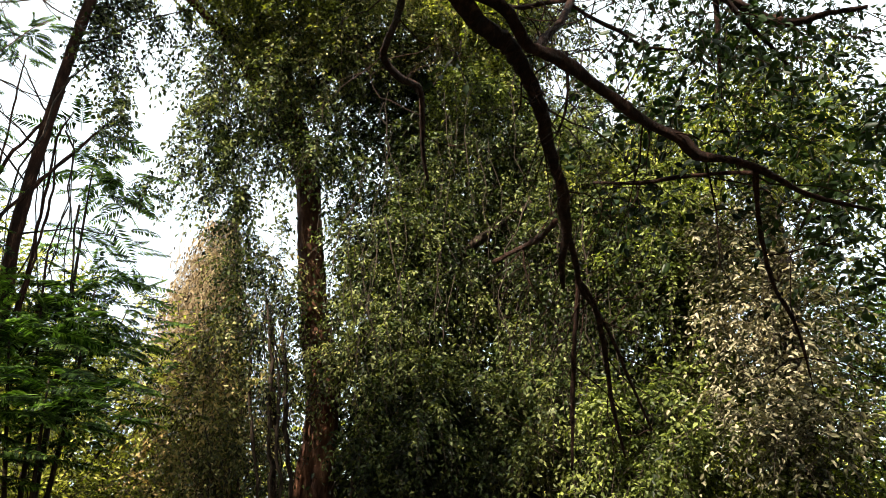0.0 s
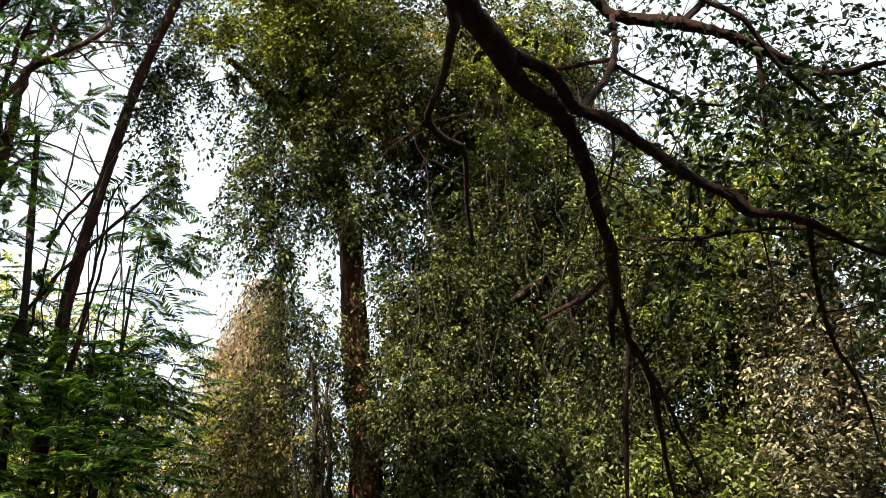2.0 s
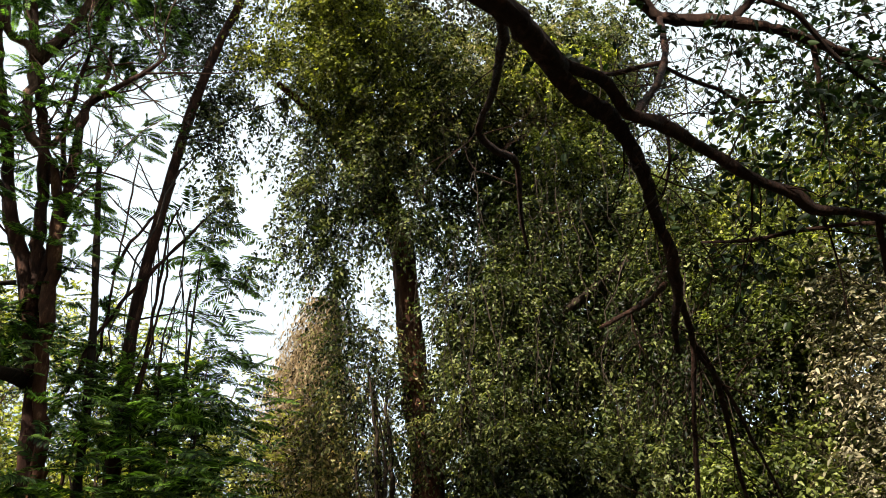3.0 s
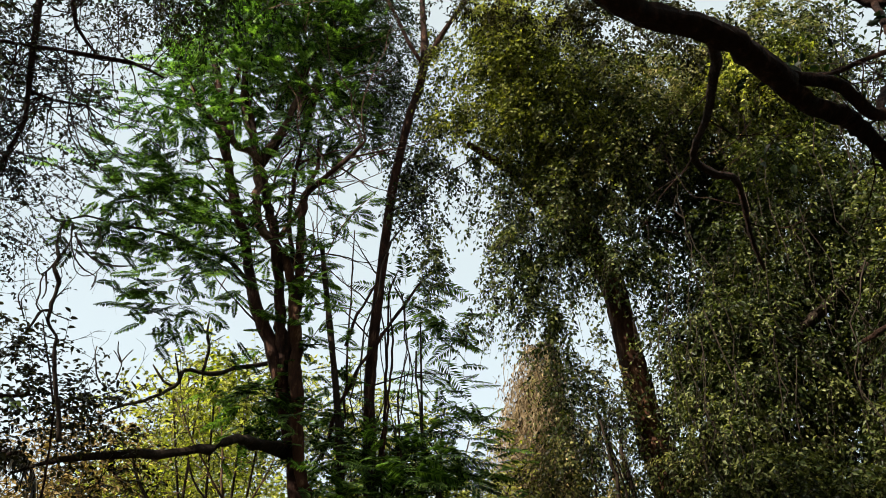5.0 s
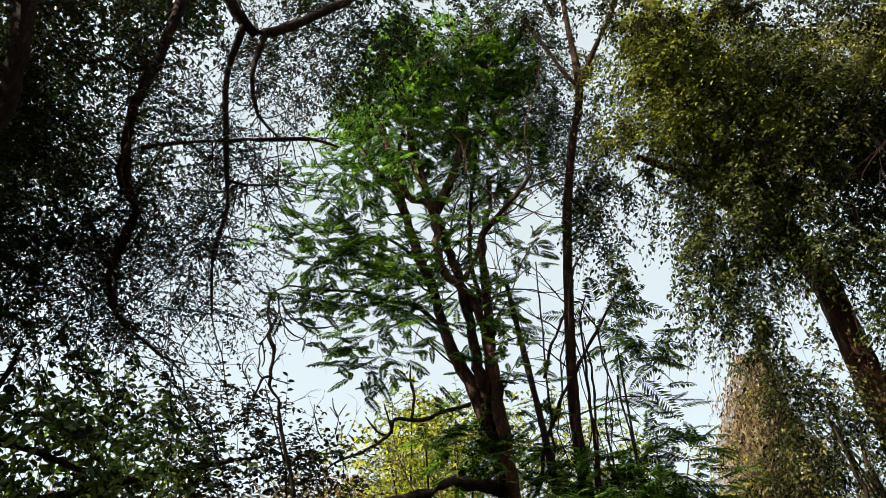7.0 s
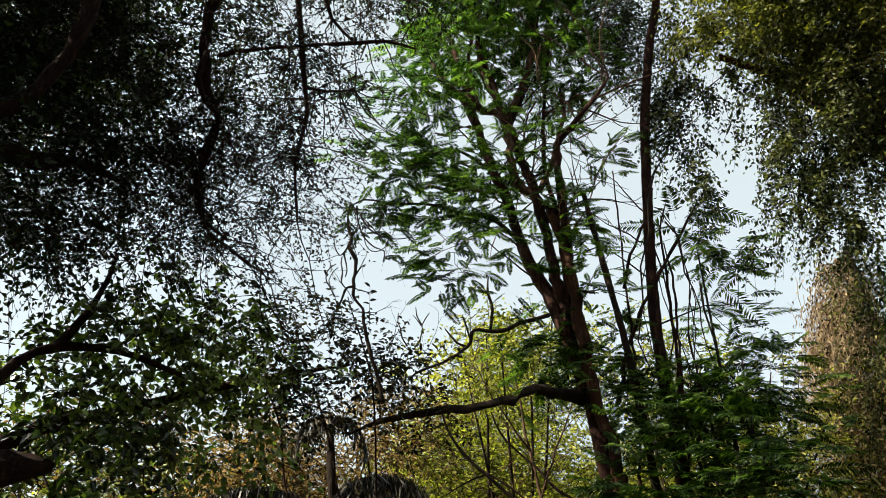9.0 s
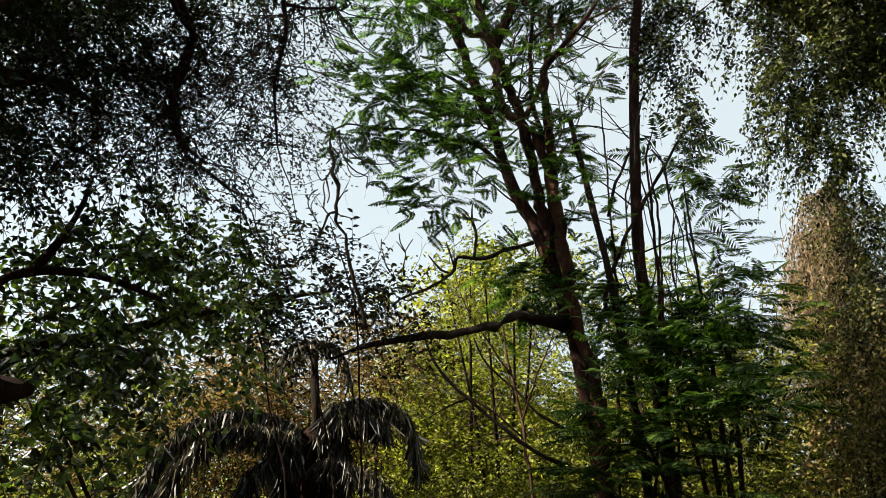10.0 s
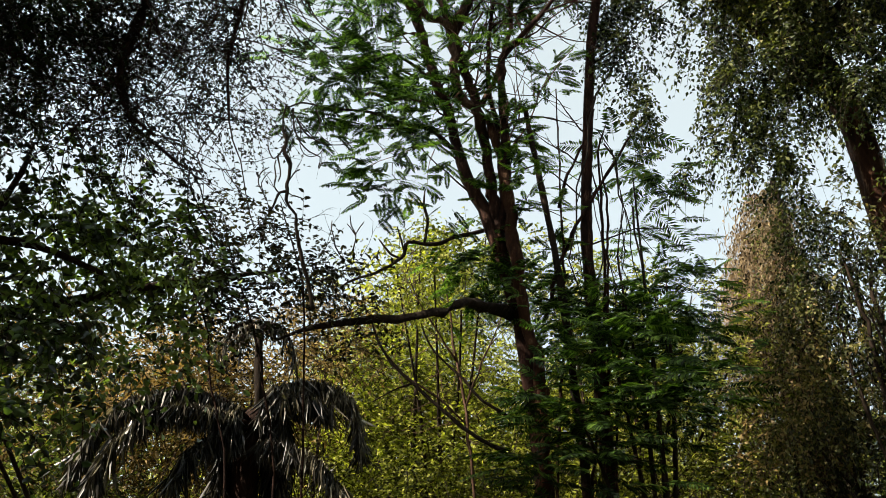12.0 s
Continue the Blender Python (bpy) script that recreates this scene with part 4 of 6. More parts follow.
bare_twigs("twig", jac, [(-5.33, 6.67, 5.4), (-5.5, 6.53, 5.9), (-5.64, 6.41, 6.6), (-5.84, 6.23, 7.4), (-6.0, 6.08, 8.3), (-5.48, 6.67, 7.0), (-5.68, 6.51, 7.9), (-5.89, 6.32, 9.0), (-5.05, 6.76, 6.4), (-5.05, 6.76, 7.4),
                           (-5.58, 6.72, 8.5), (-5.5, 6.92, 9.4), (-5.36, 6.9, 8.1), (-5.2, 6.8, 5.2), (-5.7, 6.3, 7.0), (-5.9, 6.1, 7.9), (-4.51, 6.89, 7.95), (-4.6, 6.85, 7.8), (-6.03, 6.19, 10.0), (-5.44, 7.09, 10.4)],
           [(-0.6, -0.8, 0.5), (-0.4, -0.7, 0.8), (-0.5, -0.9, 0.3), (-0.6, -0.6, 0.6), (-0.5, -0.8, 0.5), (0.3, 0.2, 0.9), (0.4, 0.4, 0.8), (0.3, 0.2, 0.9), (0.6, 0.5, 0.7), (0.5, 0.3, 0.9),
            (0.5, 0.6, 0.7), (0.6, 0.5, 0.6), (0.5, 0.5, 0.8), (0.7, 0.3, 0.4), (0.2, 0.1, 1), (-0.2, -0.3, 1), (0.8, 0.3, -0.1), (0.5, 0.2, -0.6), (-0.2, 0.1, 1), (0.2, 0.1, 1)], 1.3, BARK_RED, 57, r=0.016, kinks=0.55)
# Lit fronds take brighter LEAF_FRESH, shaded ones LEAF_FERN: light painted by leaf colour
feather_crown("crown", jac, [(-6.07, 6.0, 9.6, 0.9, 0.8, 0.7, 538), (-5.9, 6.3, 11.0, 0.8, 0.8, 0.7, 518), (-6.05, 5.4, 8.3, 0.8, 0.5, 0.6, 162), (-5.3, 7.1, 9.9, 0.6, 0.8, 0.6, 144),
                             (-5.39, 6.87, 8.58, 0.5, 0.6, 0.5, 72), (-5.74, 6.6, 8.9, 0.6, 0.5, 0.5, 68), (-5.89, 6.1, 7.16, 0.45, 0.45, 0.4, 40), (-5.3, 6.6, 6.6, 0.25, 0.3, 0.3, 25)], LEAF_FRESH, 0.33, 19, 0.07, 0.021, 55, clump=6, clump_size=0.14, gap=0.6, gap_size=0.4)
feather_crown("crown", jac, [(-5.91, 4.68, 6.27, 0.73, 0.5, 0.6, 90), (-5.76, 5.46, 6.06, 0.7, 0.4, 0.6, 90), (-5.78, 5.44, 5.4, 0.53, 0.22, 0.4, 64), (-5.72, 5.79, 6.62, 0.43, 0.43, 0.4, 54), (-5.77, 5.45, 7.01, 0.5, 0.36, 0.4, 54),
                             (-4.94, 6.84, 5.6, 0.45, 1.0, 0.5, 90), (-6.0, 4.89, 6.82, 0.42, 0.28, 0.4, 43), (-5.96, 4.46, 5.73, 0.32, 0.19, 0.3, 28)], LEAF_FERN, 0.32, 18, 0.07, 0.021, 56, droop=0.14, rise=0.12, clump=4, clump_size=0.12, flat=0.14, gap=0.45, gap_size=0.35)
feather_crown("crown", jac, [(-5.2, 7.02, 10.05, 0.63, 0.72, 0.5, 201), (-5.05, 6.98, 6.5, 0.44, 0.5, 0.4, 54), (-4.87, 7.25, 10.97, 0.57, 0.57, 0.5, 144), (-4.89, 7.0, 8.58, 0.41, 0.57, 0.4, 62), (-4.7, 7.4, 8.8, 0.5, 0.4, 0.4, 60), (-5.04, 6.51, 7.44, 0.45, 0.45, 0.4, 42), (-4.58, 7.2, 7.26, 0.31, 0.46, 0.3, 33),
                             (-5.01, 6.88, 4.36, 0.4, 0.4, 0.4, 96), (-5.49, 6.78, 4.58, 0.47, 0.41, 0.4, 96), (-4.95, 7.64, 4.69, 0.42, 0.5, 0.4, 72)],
              LEAF_FERN, 0.32, 18, 0.07, 0.02, 60, clump=4, clump_size=0.12, flat=0.2, gap=0.45, gap_size=0.35, label="fronds with shade put into a darker green")
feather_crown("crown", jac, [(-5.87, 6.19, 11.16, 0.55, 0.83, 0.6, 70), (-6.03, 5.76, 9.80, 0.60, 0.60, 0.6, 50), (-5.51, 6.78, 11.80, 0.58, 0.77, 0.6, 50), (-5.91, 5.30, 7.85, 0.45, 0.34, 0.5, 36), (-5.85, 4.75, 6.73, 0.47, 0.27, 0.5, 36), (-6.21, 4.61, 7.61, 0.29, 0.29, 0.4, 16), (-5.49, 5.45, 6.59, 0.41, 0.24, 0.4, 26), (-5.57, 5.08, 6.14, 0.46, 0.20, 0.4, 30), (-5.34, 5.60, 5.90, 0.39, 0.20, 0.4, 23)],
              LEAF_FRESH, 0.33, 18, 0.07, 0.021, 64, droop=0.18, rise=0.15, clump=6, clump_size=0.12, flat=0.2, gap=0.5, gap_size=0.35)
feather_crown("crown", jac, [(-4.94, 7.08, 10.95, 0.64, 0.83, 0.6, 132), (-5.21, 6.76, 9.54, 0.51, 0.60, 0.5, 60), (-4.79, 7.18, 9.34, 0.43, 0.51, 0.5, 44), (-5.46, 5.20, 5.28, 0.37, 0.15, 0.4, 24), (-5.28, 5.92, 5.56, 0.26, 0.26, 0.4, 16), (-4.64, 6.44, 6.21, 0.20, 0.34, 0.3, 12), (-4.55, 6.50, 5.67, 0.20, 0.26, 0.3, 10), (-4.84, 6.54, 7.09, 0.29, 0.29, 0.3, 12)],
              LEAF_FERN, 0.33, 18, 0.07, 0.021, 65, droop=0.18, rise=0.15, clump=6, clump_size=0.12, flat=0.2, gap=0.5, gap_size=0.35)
bare_twigs("twig", jac, [(-5.95, 4.5, 6.0), (-5.9, 4.7, 6.05), (-5.93, 4.6, 5.95), (-5.85, 4.85, 6.1), (-5.8, 5.1, 6.1), (-5.7, 5.5, 5.6)], [(0, 0.4, -0.9), (0.1, 0.6, -0.7), (0, -0.1, -1), (0.1, 0.5, -0.6), (0, 0.3, -0.9), (0, 0.2, -0.9)], 1.0, BARK_TWIG, 240, r=0.005, kinks=1.1)
for k, pts in enumerate(([(-5.30, 3.76, 5.32, 0.0107), (-5.29, 3.78, 5.15, 0.0079), (-5.25, 3.83, 4.99, 0.0079), (-5.19, 3.91, 4.89, 0.0078), (-5.13, 3.99, 4.85, 0.0052), (-5.13, 3.98, 4.74, 0.0052)],
                         [(-5.28, 3.79, 5.23, 0.008), (-5.22, 3.86, 5.08, 0.0079), (-5.15, 3.96, 5.01, 0.0079), (-5.07, 4.05, 4.98, 0.0053), (-4.96, 4.18, 5.01, 0.0053)],
                         [(-5.34, 3.71, 5.33, 0.008), (-5.35, 3.70, 5.19, 0.0079), (-5.32, 3.73, 5.06, 0.0053), (-5.36, 3.68, 4.95, 0.0052)],
                         [(-5.17, 3.93, 5.33, 0.008), (-5.14, 3.97, 5.19, 0.0053), (-5.17, 3.94, 5.06, 0.0053)])):
    limb("twig", pts, BARK_TWIG, jac, "thin curling leafless twig", sides=5, seed=420 + k, step=0.06)
side_shoots("twig", jac, JAC_STEMS, 80, 1.5, BARK_TAN, 58, r=0.013, drop=-0.5, kinks=0.7)

sapling = thing("broken_topped_sapling", "thin dark sapling snapped off at the top", "tree", (-4.25, 7.17, 0))
limb("trunk", [(-4.25, 7.17, 0.53, 0.054), (-4.31, 7.13, 1.82, 0.04968), (-4.42, 7.07, 3.51, 0.04392), (-4.5, 7.01, 4.51, 0.04032), (-4.63, 6.94, 5.49, 0.03672), (-4.77, 6.84, 6.59, 0.03096)], BARK_GREY, sapling, sides=9, seed=61)

# feathery undergrowth
under = thing("feathery_shrub", "dark feathery-leaved shrub below the trees", "shrub", (-3.9, 7.6, 0))
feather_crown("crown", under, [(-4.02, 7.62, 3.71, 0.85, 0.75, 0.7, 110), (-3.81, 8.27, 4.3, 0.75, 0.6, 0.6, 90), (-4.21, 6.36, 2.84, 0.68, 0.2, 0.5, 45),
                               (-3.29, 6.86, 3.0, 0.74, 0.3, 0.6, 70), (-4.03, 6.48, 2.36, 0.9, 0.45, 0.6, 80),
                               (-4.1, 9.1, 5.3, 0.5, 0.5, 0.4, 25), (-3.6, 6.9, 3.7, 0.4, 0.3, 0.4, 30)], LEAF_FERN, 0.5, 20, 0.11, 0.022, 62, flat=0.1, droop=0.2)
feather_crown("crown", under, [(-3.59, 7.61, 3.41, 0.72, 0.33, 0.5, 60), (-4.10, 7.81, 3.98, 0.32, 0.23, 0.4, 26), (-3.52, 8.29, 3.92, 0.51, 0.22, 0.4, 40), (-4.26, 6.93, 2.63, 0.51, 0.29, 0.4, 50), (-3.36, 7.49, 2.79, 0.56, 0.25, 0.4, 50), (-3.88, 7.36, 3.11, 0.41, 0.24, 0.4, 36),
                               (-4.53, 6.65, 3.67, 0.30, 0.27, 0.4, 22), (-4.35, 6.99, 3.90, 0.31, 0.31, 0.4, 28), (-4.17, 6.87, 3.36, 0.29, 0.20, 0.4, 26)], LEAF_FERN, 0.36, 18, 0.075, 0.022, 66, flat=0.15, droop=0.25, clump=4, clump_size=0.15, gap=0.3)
for k, (x, y, z) in enumerate(((-4.0, 7.6, 4.2), (-3.7, 8.1, 4.6), (-4.1, 6.5, 3.0), (-3.4, 6.9, 3.2), (-4.3, 8.7, 6.4), (-3.9, 7.0, 3.6))):
    limb("stem", [(-3.9 + 0.1 * k, 7.6 - 0.1 * k, -0.1, 0.035), ((x - 3.8) / 2 + 0.1, (y + 7.5) / 2, z * 0.55, 0.025), (x, y, z, 0.008)], BARK_GREY, under, sides=6, seed=63 + k, step=0.25)

# ---------------------------------------------------------------- the overhanging tree on the left
can = thing("overhanging_small_leaved_tree", "overhanging tree with fine leaves, shade in their dark colour, and thin drooping shoots", "tree", (-4.7, 0.4, 0))
limb("trunk", [(-4.1, -1.2, -0.1, 0.2), (-4.05, -1.0, 2.0, 0.17), (-3.95, -0.6, 4.0, 0.14), (-3.6, 0.25, 6.05, 0.12), (-3.75, 0.9, 7.2, 0.1), (-3.9, 1.43, 7.04, 0.085)], BARK_NEAR, can, sides=12, seed=71)
limb("limb", [(-4.0, -0.75, 3.3, 0.09), (-4.1, -0.2, 3.6, 0.08), (-4.17, 0.36, 3.74, 0.075)], BARK_NEAR, can, sides=10, seed=70)
limb("limb", [(-3.75, 0.9, 7.2, 0.08), (-3.85, 1.4, 7.1, 0.07), (-3.81, 1.65, 6.81, 0.065)], BARK_NEAR, can, sides=10, seed=69)
CAN_LIMBS = ([(-3.9, 1.43, 7.04, 0.05394), (-3.86, 1.53, 6.4, 0.04712), (-3.97, 1.52, 5.74, 0.03844), (-4.08, 1.5, 5.25, 0.0341), (-4.14, 1.62, 4.81, 0.0279), (-4.2, 1.75, 4.67, 0.02294), (-4.32, 1.72, 4.35, 0.01612), (-4.39, 1.81, 4.07, 0.0124)],
             [(-3.81, 1.65, 6.81, 0.04875), (-3.65, 1.96, 6.32, 0.042), (-3.62, 2.13, 6.31, 0.039), (-3.5, 2.4, 6.62, 0.03675), (-3.36, 2.75, 7.11, 0.03525), (-3.25, 3.03, 7.59, 0.021)],
             [(-3.65, 1.96, 6.32, 0.02914), (-3.85, 2.01, 5.92, 0.02294), (-3.9, 2.14, 5.34, 0.0186), (-3.94, 2.26, 4.86, 0.01426), (-4.05, 2.28, 4.53, 0.01178), (-4.1, 2.38, 4.1, 0.00744)],
             [(-3.62, 2.13, 6.31, 0.02475), (-3.76, 2.17, 5.98, 0.01725), (-3.8, 2.3, 5.68, 0.0135), (-3.78, 2.52, 5.57, 0.00825)],
             [(-3.55, 0.28, 6.03, 0.0762), (-3.61, 0.55, 5.29, 0.0582), (-3.69, 0.7, 4.54, 0.0426), (-3.81, 0.61, 4.05, 0.0348), (-3.94, 0.39, 3.75, 0.0306)],
             [(-4.17, 0.36, 3.74, 0.05625), (-4.24, 0.61, 3.86, 0.0525), (-4.31, 0.79, 3.93, 0.04575), (-4.45, 1.08, 4.12, 0.0315), (-4.56, 1.4, 4.15, 0.015)],
             [(-4.04, 1.60, 5.04, 0.0172), (-3.96, 1.83, 5.19, 0.0139), (-3.85, 2.11, 5.33, 0.0123), (-3.79, 2.32, 5.44, 0.0148), (-3.58, 2.62, 5.53, 0.0108), (-3.43, 2.81, 5.48, 0.0065)],
             [(-3.98, 1.47, 5.70, 0.02), (-4.06, 1.41, 5.64, 0.0179), (-4.15, 1.29, 5.73, 0.014), (-4.25, 1.15, 5.65, 0.0099)],
             [(-4.07, 1.53, 5.04, 0.0171), (-4.12, 1.53, 4.85, 0.0225), (-4.13, 1.64, 4.69, 0.0205), (-4.19, 1.75, 4.66, 0.0228), (-4.30, 1.76, 4.42, 0.0168), (-4.36, 1.74, 4.21, 0.0129), (-4.38, 1.83, 4.03, 0.011), (-4.34, 2.02, 3.91, 0.0074)],
             [(-3.95, 2.24, 5.09, 0.0123), (-3.88, 2.36, 5.08, 0.0103), (-3.77, 2.53, 5.13, 0.0063)],
             [(-4.73, 1.96, 4.48, 0.0158), (-4.77, 1.99, 4.30, 0.0157), (-4.78, 2.09, 4.17, 0.0138), (-4.73, 2.21, 4.09, 0.0118), (-4.69, 2.39, 3.98, 0.01), (-4.65, 2.57, 3.97, 0.0061)])
for k, pts in enumerate(CAN_LIMBS):
    limb("limb", pts, BARK_NEAR, can, sides=9, seed=72 + k, rough=0.12, wander=0.15)
# Canopy shade is painted through the dark leaf colours of these crowns
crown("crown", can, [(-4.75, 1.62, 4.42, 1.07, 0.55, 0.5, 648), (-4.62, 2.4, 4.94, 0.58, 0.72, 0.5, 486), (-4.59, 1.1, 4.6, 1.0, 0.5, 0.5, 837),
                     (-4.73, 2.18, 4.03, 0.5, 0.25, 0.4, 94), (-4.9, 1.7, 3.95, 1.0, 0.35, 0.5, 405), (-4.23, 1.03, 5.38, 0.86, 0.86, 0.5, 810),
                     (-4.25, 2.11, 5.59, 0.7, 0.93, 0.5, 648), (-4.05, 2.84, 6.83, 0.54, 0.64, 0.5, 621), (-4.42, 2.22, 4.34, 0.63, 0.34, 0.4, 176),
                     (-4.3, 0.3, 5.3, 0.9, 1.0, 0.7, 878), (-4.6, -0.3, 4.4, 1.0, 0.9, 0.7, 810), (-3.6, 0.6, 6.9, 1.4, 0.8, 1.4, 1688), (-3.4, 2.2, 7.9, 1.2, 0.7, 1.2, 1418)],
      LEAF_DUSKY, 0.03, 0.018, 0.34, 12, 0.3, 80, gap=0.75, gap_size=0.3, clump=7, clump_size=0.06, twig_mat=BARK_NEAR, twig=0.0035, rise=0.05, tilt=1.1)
side_shoots("twig", can, CAN_LIMBS[:4] + CAN_LIMBS[6:], 150, 0.9, BARK_NEAR, 170, r=0.006, drop=0.5, kinks=0.9)
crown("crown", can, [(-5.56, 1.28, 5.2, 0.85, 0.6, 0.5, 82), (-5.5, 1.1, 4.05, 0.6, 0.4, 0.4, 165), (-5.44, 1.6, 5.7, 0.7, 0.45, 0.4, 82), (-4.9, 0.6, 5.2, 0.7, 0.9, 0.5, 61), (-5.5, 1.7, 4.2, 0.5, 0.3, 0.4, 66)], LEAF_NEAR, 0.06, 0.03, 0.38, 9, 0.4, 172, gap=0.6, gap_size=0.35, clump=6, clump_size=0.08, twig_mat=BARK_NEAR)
# Nearly black leaves stand in for the deep shade round the limbs
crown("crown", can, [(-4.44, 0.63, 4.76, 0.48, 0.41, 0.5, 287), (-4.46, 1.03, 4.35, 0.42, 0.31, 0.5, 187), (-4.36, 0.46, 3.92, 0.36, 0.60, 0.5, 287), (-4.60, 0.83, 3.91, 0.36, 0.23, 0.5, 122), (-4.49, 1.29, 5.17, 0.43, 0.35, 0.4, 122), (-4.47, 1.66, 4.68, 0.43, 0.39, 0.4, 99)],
      LEAF_NEAR, 0.042, 0.025, 0.36, 10, 0.3, 173, gap=0.3, gap_size=0.3, clump=6, clump_size=0.07, twig_mat=BARK_NEAR, twig=0.0035, tilt=1.1, label="dense foliage round the limbs with shade put into its black-green")
# its high crown, unseen foliage added to shade the foot of the trees opposite
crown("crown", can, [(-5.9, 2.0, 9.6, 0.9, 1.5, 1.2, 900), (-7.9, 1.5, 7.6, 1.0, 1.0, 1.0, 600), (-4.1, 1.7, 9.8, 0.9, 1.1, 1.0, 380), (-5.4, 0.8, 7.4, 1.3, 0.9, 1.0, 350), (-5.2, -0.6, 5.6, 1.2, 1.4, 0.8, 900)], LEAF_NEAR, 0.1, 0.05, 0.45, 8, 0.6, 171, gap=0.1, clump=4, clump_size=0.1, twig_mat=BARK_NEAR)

crown("crown", can, [(-6.2, 0.9, 6.3, 1.2, 1.4, 0.7, 550), (-6.4, 0.4, 4.6, 1.1, 0.8, 0.7, 750), (-5.9, 2.6, 6.6, 0.7, 0.7, 0.6, 200), (-3.7, 3.3, 7.4, 0.7, 0.4, 0.5, 400)],
      LEAF_DARK, 0.06, 0.03, 0.45, 8, 0.9, 84, gap=0.4, gap_size=0.4, clump=6, clump_size=0.16, twig_mat=BARK_NEAR, twig=0.004)

broad = thing("broad_leaved_tree", "low spreading tree with broad dark green leaves", "tree", (-4.73, 0.68, 0))
limb("trunk", [(-4.7, 0.87, 0.16, 0.178), (-4.73, 0.68, 0.83, 0.156), (-4.75, 0.56, 1.42, 0.137), (-4.75, 0.55, 1.95, 0.103), (-4.8, 0.87, 2.28, 0.106), (-4.82, 1.22, 2.39, 0.1), (-4.86, 1.43, 2.44, 0.037)], BARK_NEAR, broad, sides=12, seed=80)
limb("limb", [(-4.8, 0.87, 2.28, 0.05), (-5.3, 1.4, 2.7, 0.045), (-5.7, 2.4, 3.2, 0.04), (-5.75, 3.3, 3.6, 0.028), (-5.7, 4.1, 3.9, 0.012)], BARK_NEAR, broad, sides=8, seed=79, wander=0.2)
limb("limb", [(-4.82, 0.79, 2.32, 0.0231), (-4.89, 0.96, 2.63, 0.02904), (-5.04, 1.16, 3.03, 0.02838), (-5.09, 1.37, 3.19, 0.0264), (-5.07, 1.75, 3.26, 0.02178), (-5.01, 2.17, 3.18, 0.01386)], BARK_NEAR, broad, sides=9, seed=81)
limb("limb", [(-5.09, 1.37, 3.19, 0.028), (-5.15, 1.51, 3.46, 0.025), (-5.22, 1.62, 3.77, 0.019), (-5.31, 1.68, 4.04, 0.011)], BARK_NEAR, broad, sides=8, seed=82)
crown("crown", broad, [(-5.59, 2.41, 3.57, 0.56, 0.35, 0.5, 252), (-5.51, 1.8, 3.3, 0.56, 0.35, 0.5, 252), (-5.25, 1.63, 2.69, 0.5, 0.32, 0.4, 202), (-5.41, 2.32, 2.86, 0.5, 0.32, 0.5, 134),
                       (-5.58, 2.89, 3.55, 0.4, 0.36, 0.4, 160), (-5.51, 2.81, 2.93, 0.4, 0.3, 0.4, 101), (-5.16, 1.58, 2.2, 0.4, 0.3, 0.4, 76), (-5.29, 2.09, 2.34, 0.4, 0.28, 0.4, 76)],
      LEAF_BROAD, 0.07, 0.04, 0.34, 6, 0.5, 83, gap=0.85, gap_size=0.28, clump=6, clump_size=0.06, oval=True, twig_mat=BARK_NEAR)
crown("crown", broad, [(-5.15, 1.72, 3.85, 0.41, 0.26, 0.4, 35), (-5.05, 2.23, 3.81, 0.43, 0.24, 0.4, 35), (-5.07, 2.84, 3.72, 0.34, 0.25, 0.4, 28), (-4.89, 1.85, 3.34, 0.46, 0.25, 0.4, 45), (-4.94, 2.47, 3.31, 0.43, 0.27, 0.4, 40), (-4.92, 1.76, 2.85, 0.30, 0.27, 0.4, 35), (-4.94, 3.06, 3.35, 0.25, 0.25, 0.3, 18)],
      LEAF_BROAD, 0.066, 0.036, 0.34, 6, 0.6, 183, gap=0.75, gap_size=0.28, clump=4, clump_size=0.07, oval=True, twig_mat=BARK_NEAR, tilt=1.1)
crown("crown", broad, [(-5.73, 3.61, 3.95, 0.62, 0.4, 0.4, 150), (-5.52, 3.92, 3.7, 0.55, 0.35, 0.3, 110), (-5.63, 3.76, 4.24, 0.42, 0.25, 0.3, 12), (-5.37, 4.2, 3.95, 0.35, 0.35, 0.3, 45), (-5.8, 3.31, 3.51, 0.42, 0.36, 0.3, 110), (-5.56, 3.68, 3.35, 0.55, 0.3, 0.3, 130), (-5.3, 4.5, 3.75, 0.4, 0.3, 0.3, 60), (-5.25, 4.7, 3.4, 0.35, 0.25, 0.3, 50)],
      LEAF_DUSKY, 0.055, 0.026, 0.36, 8, 0.2, 87, gap=0.6, gap_size=0.3, clump=4, clump_size=0.08, oval=True, rise=0.5, twig_mat=BARK_NEAR, label="fine leafy twigs at the tips")
for k, pts in enumerate(([(-5.42, 4.04, 1.91, 0.011), (-5.52, 3.91, 2.8, 0.01), (-5.62, 3.77, 3.38, 0.009), (-5.72, 3.63, 3.78, 0.008), (-5.8, 3.5, 4.26, 0.004)],
                         [(-5.28, 4.22, 1.92, 0.011), (-5.32, 4.17, 2.82, 0.01), (-5.34, 4.14, 3.41, 0.009), (-5.39, 4.08, 3.83, 0.008), (-5.47, 3.97, 4.21, 0.007), (-5.53, 3.9, 4.48, 0.004)],
                         [(-5.64, 3.74, 1.9, 0.01), (-5.76, 3.56, 2.78, 0.01), (-5.82, 3.47, 3.3, 0.009), (-5.95, 3.26, 3.74, 0.008), (-6.04, 3.08, 4.14, 0.004)])):
    limb("stem", [(pts[0][0], pts[0][1], -0.1, 0.03)] + pts, BARK_NEAR, broad, sides=7, seed=88 + k, wander=0.4)

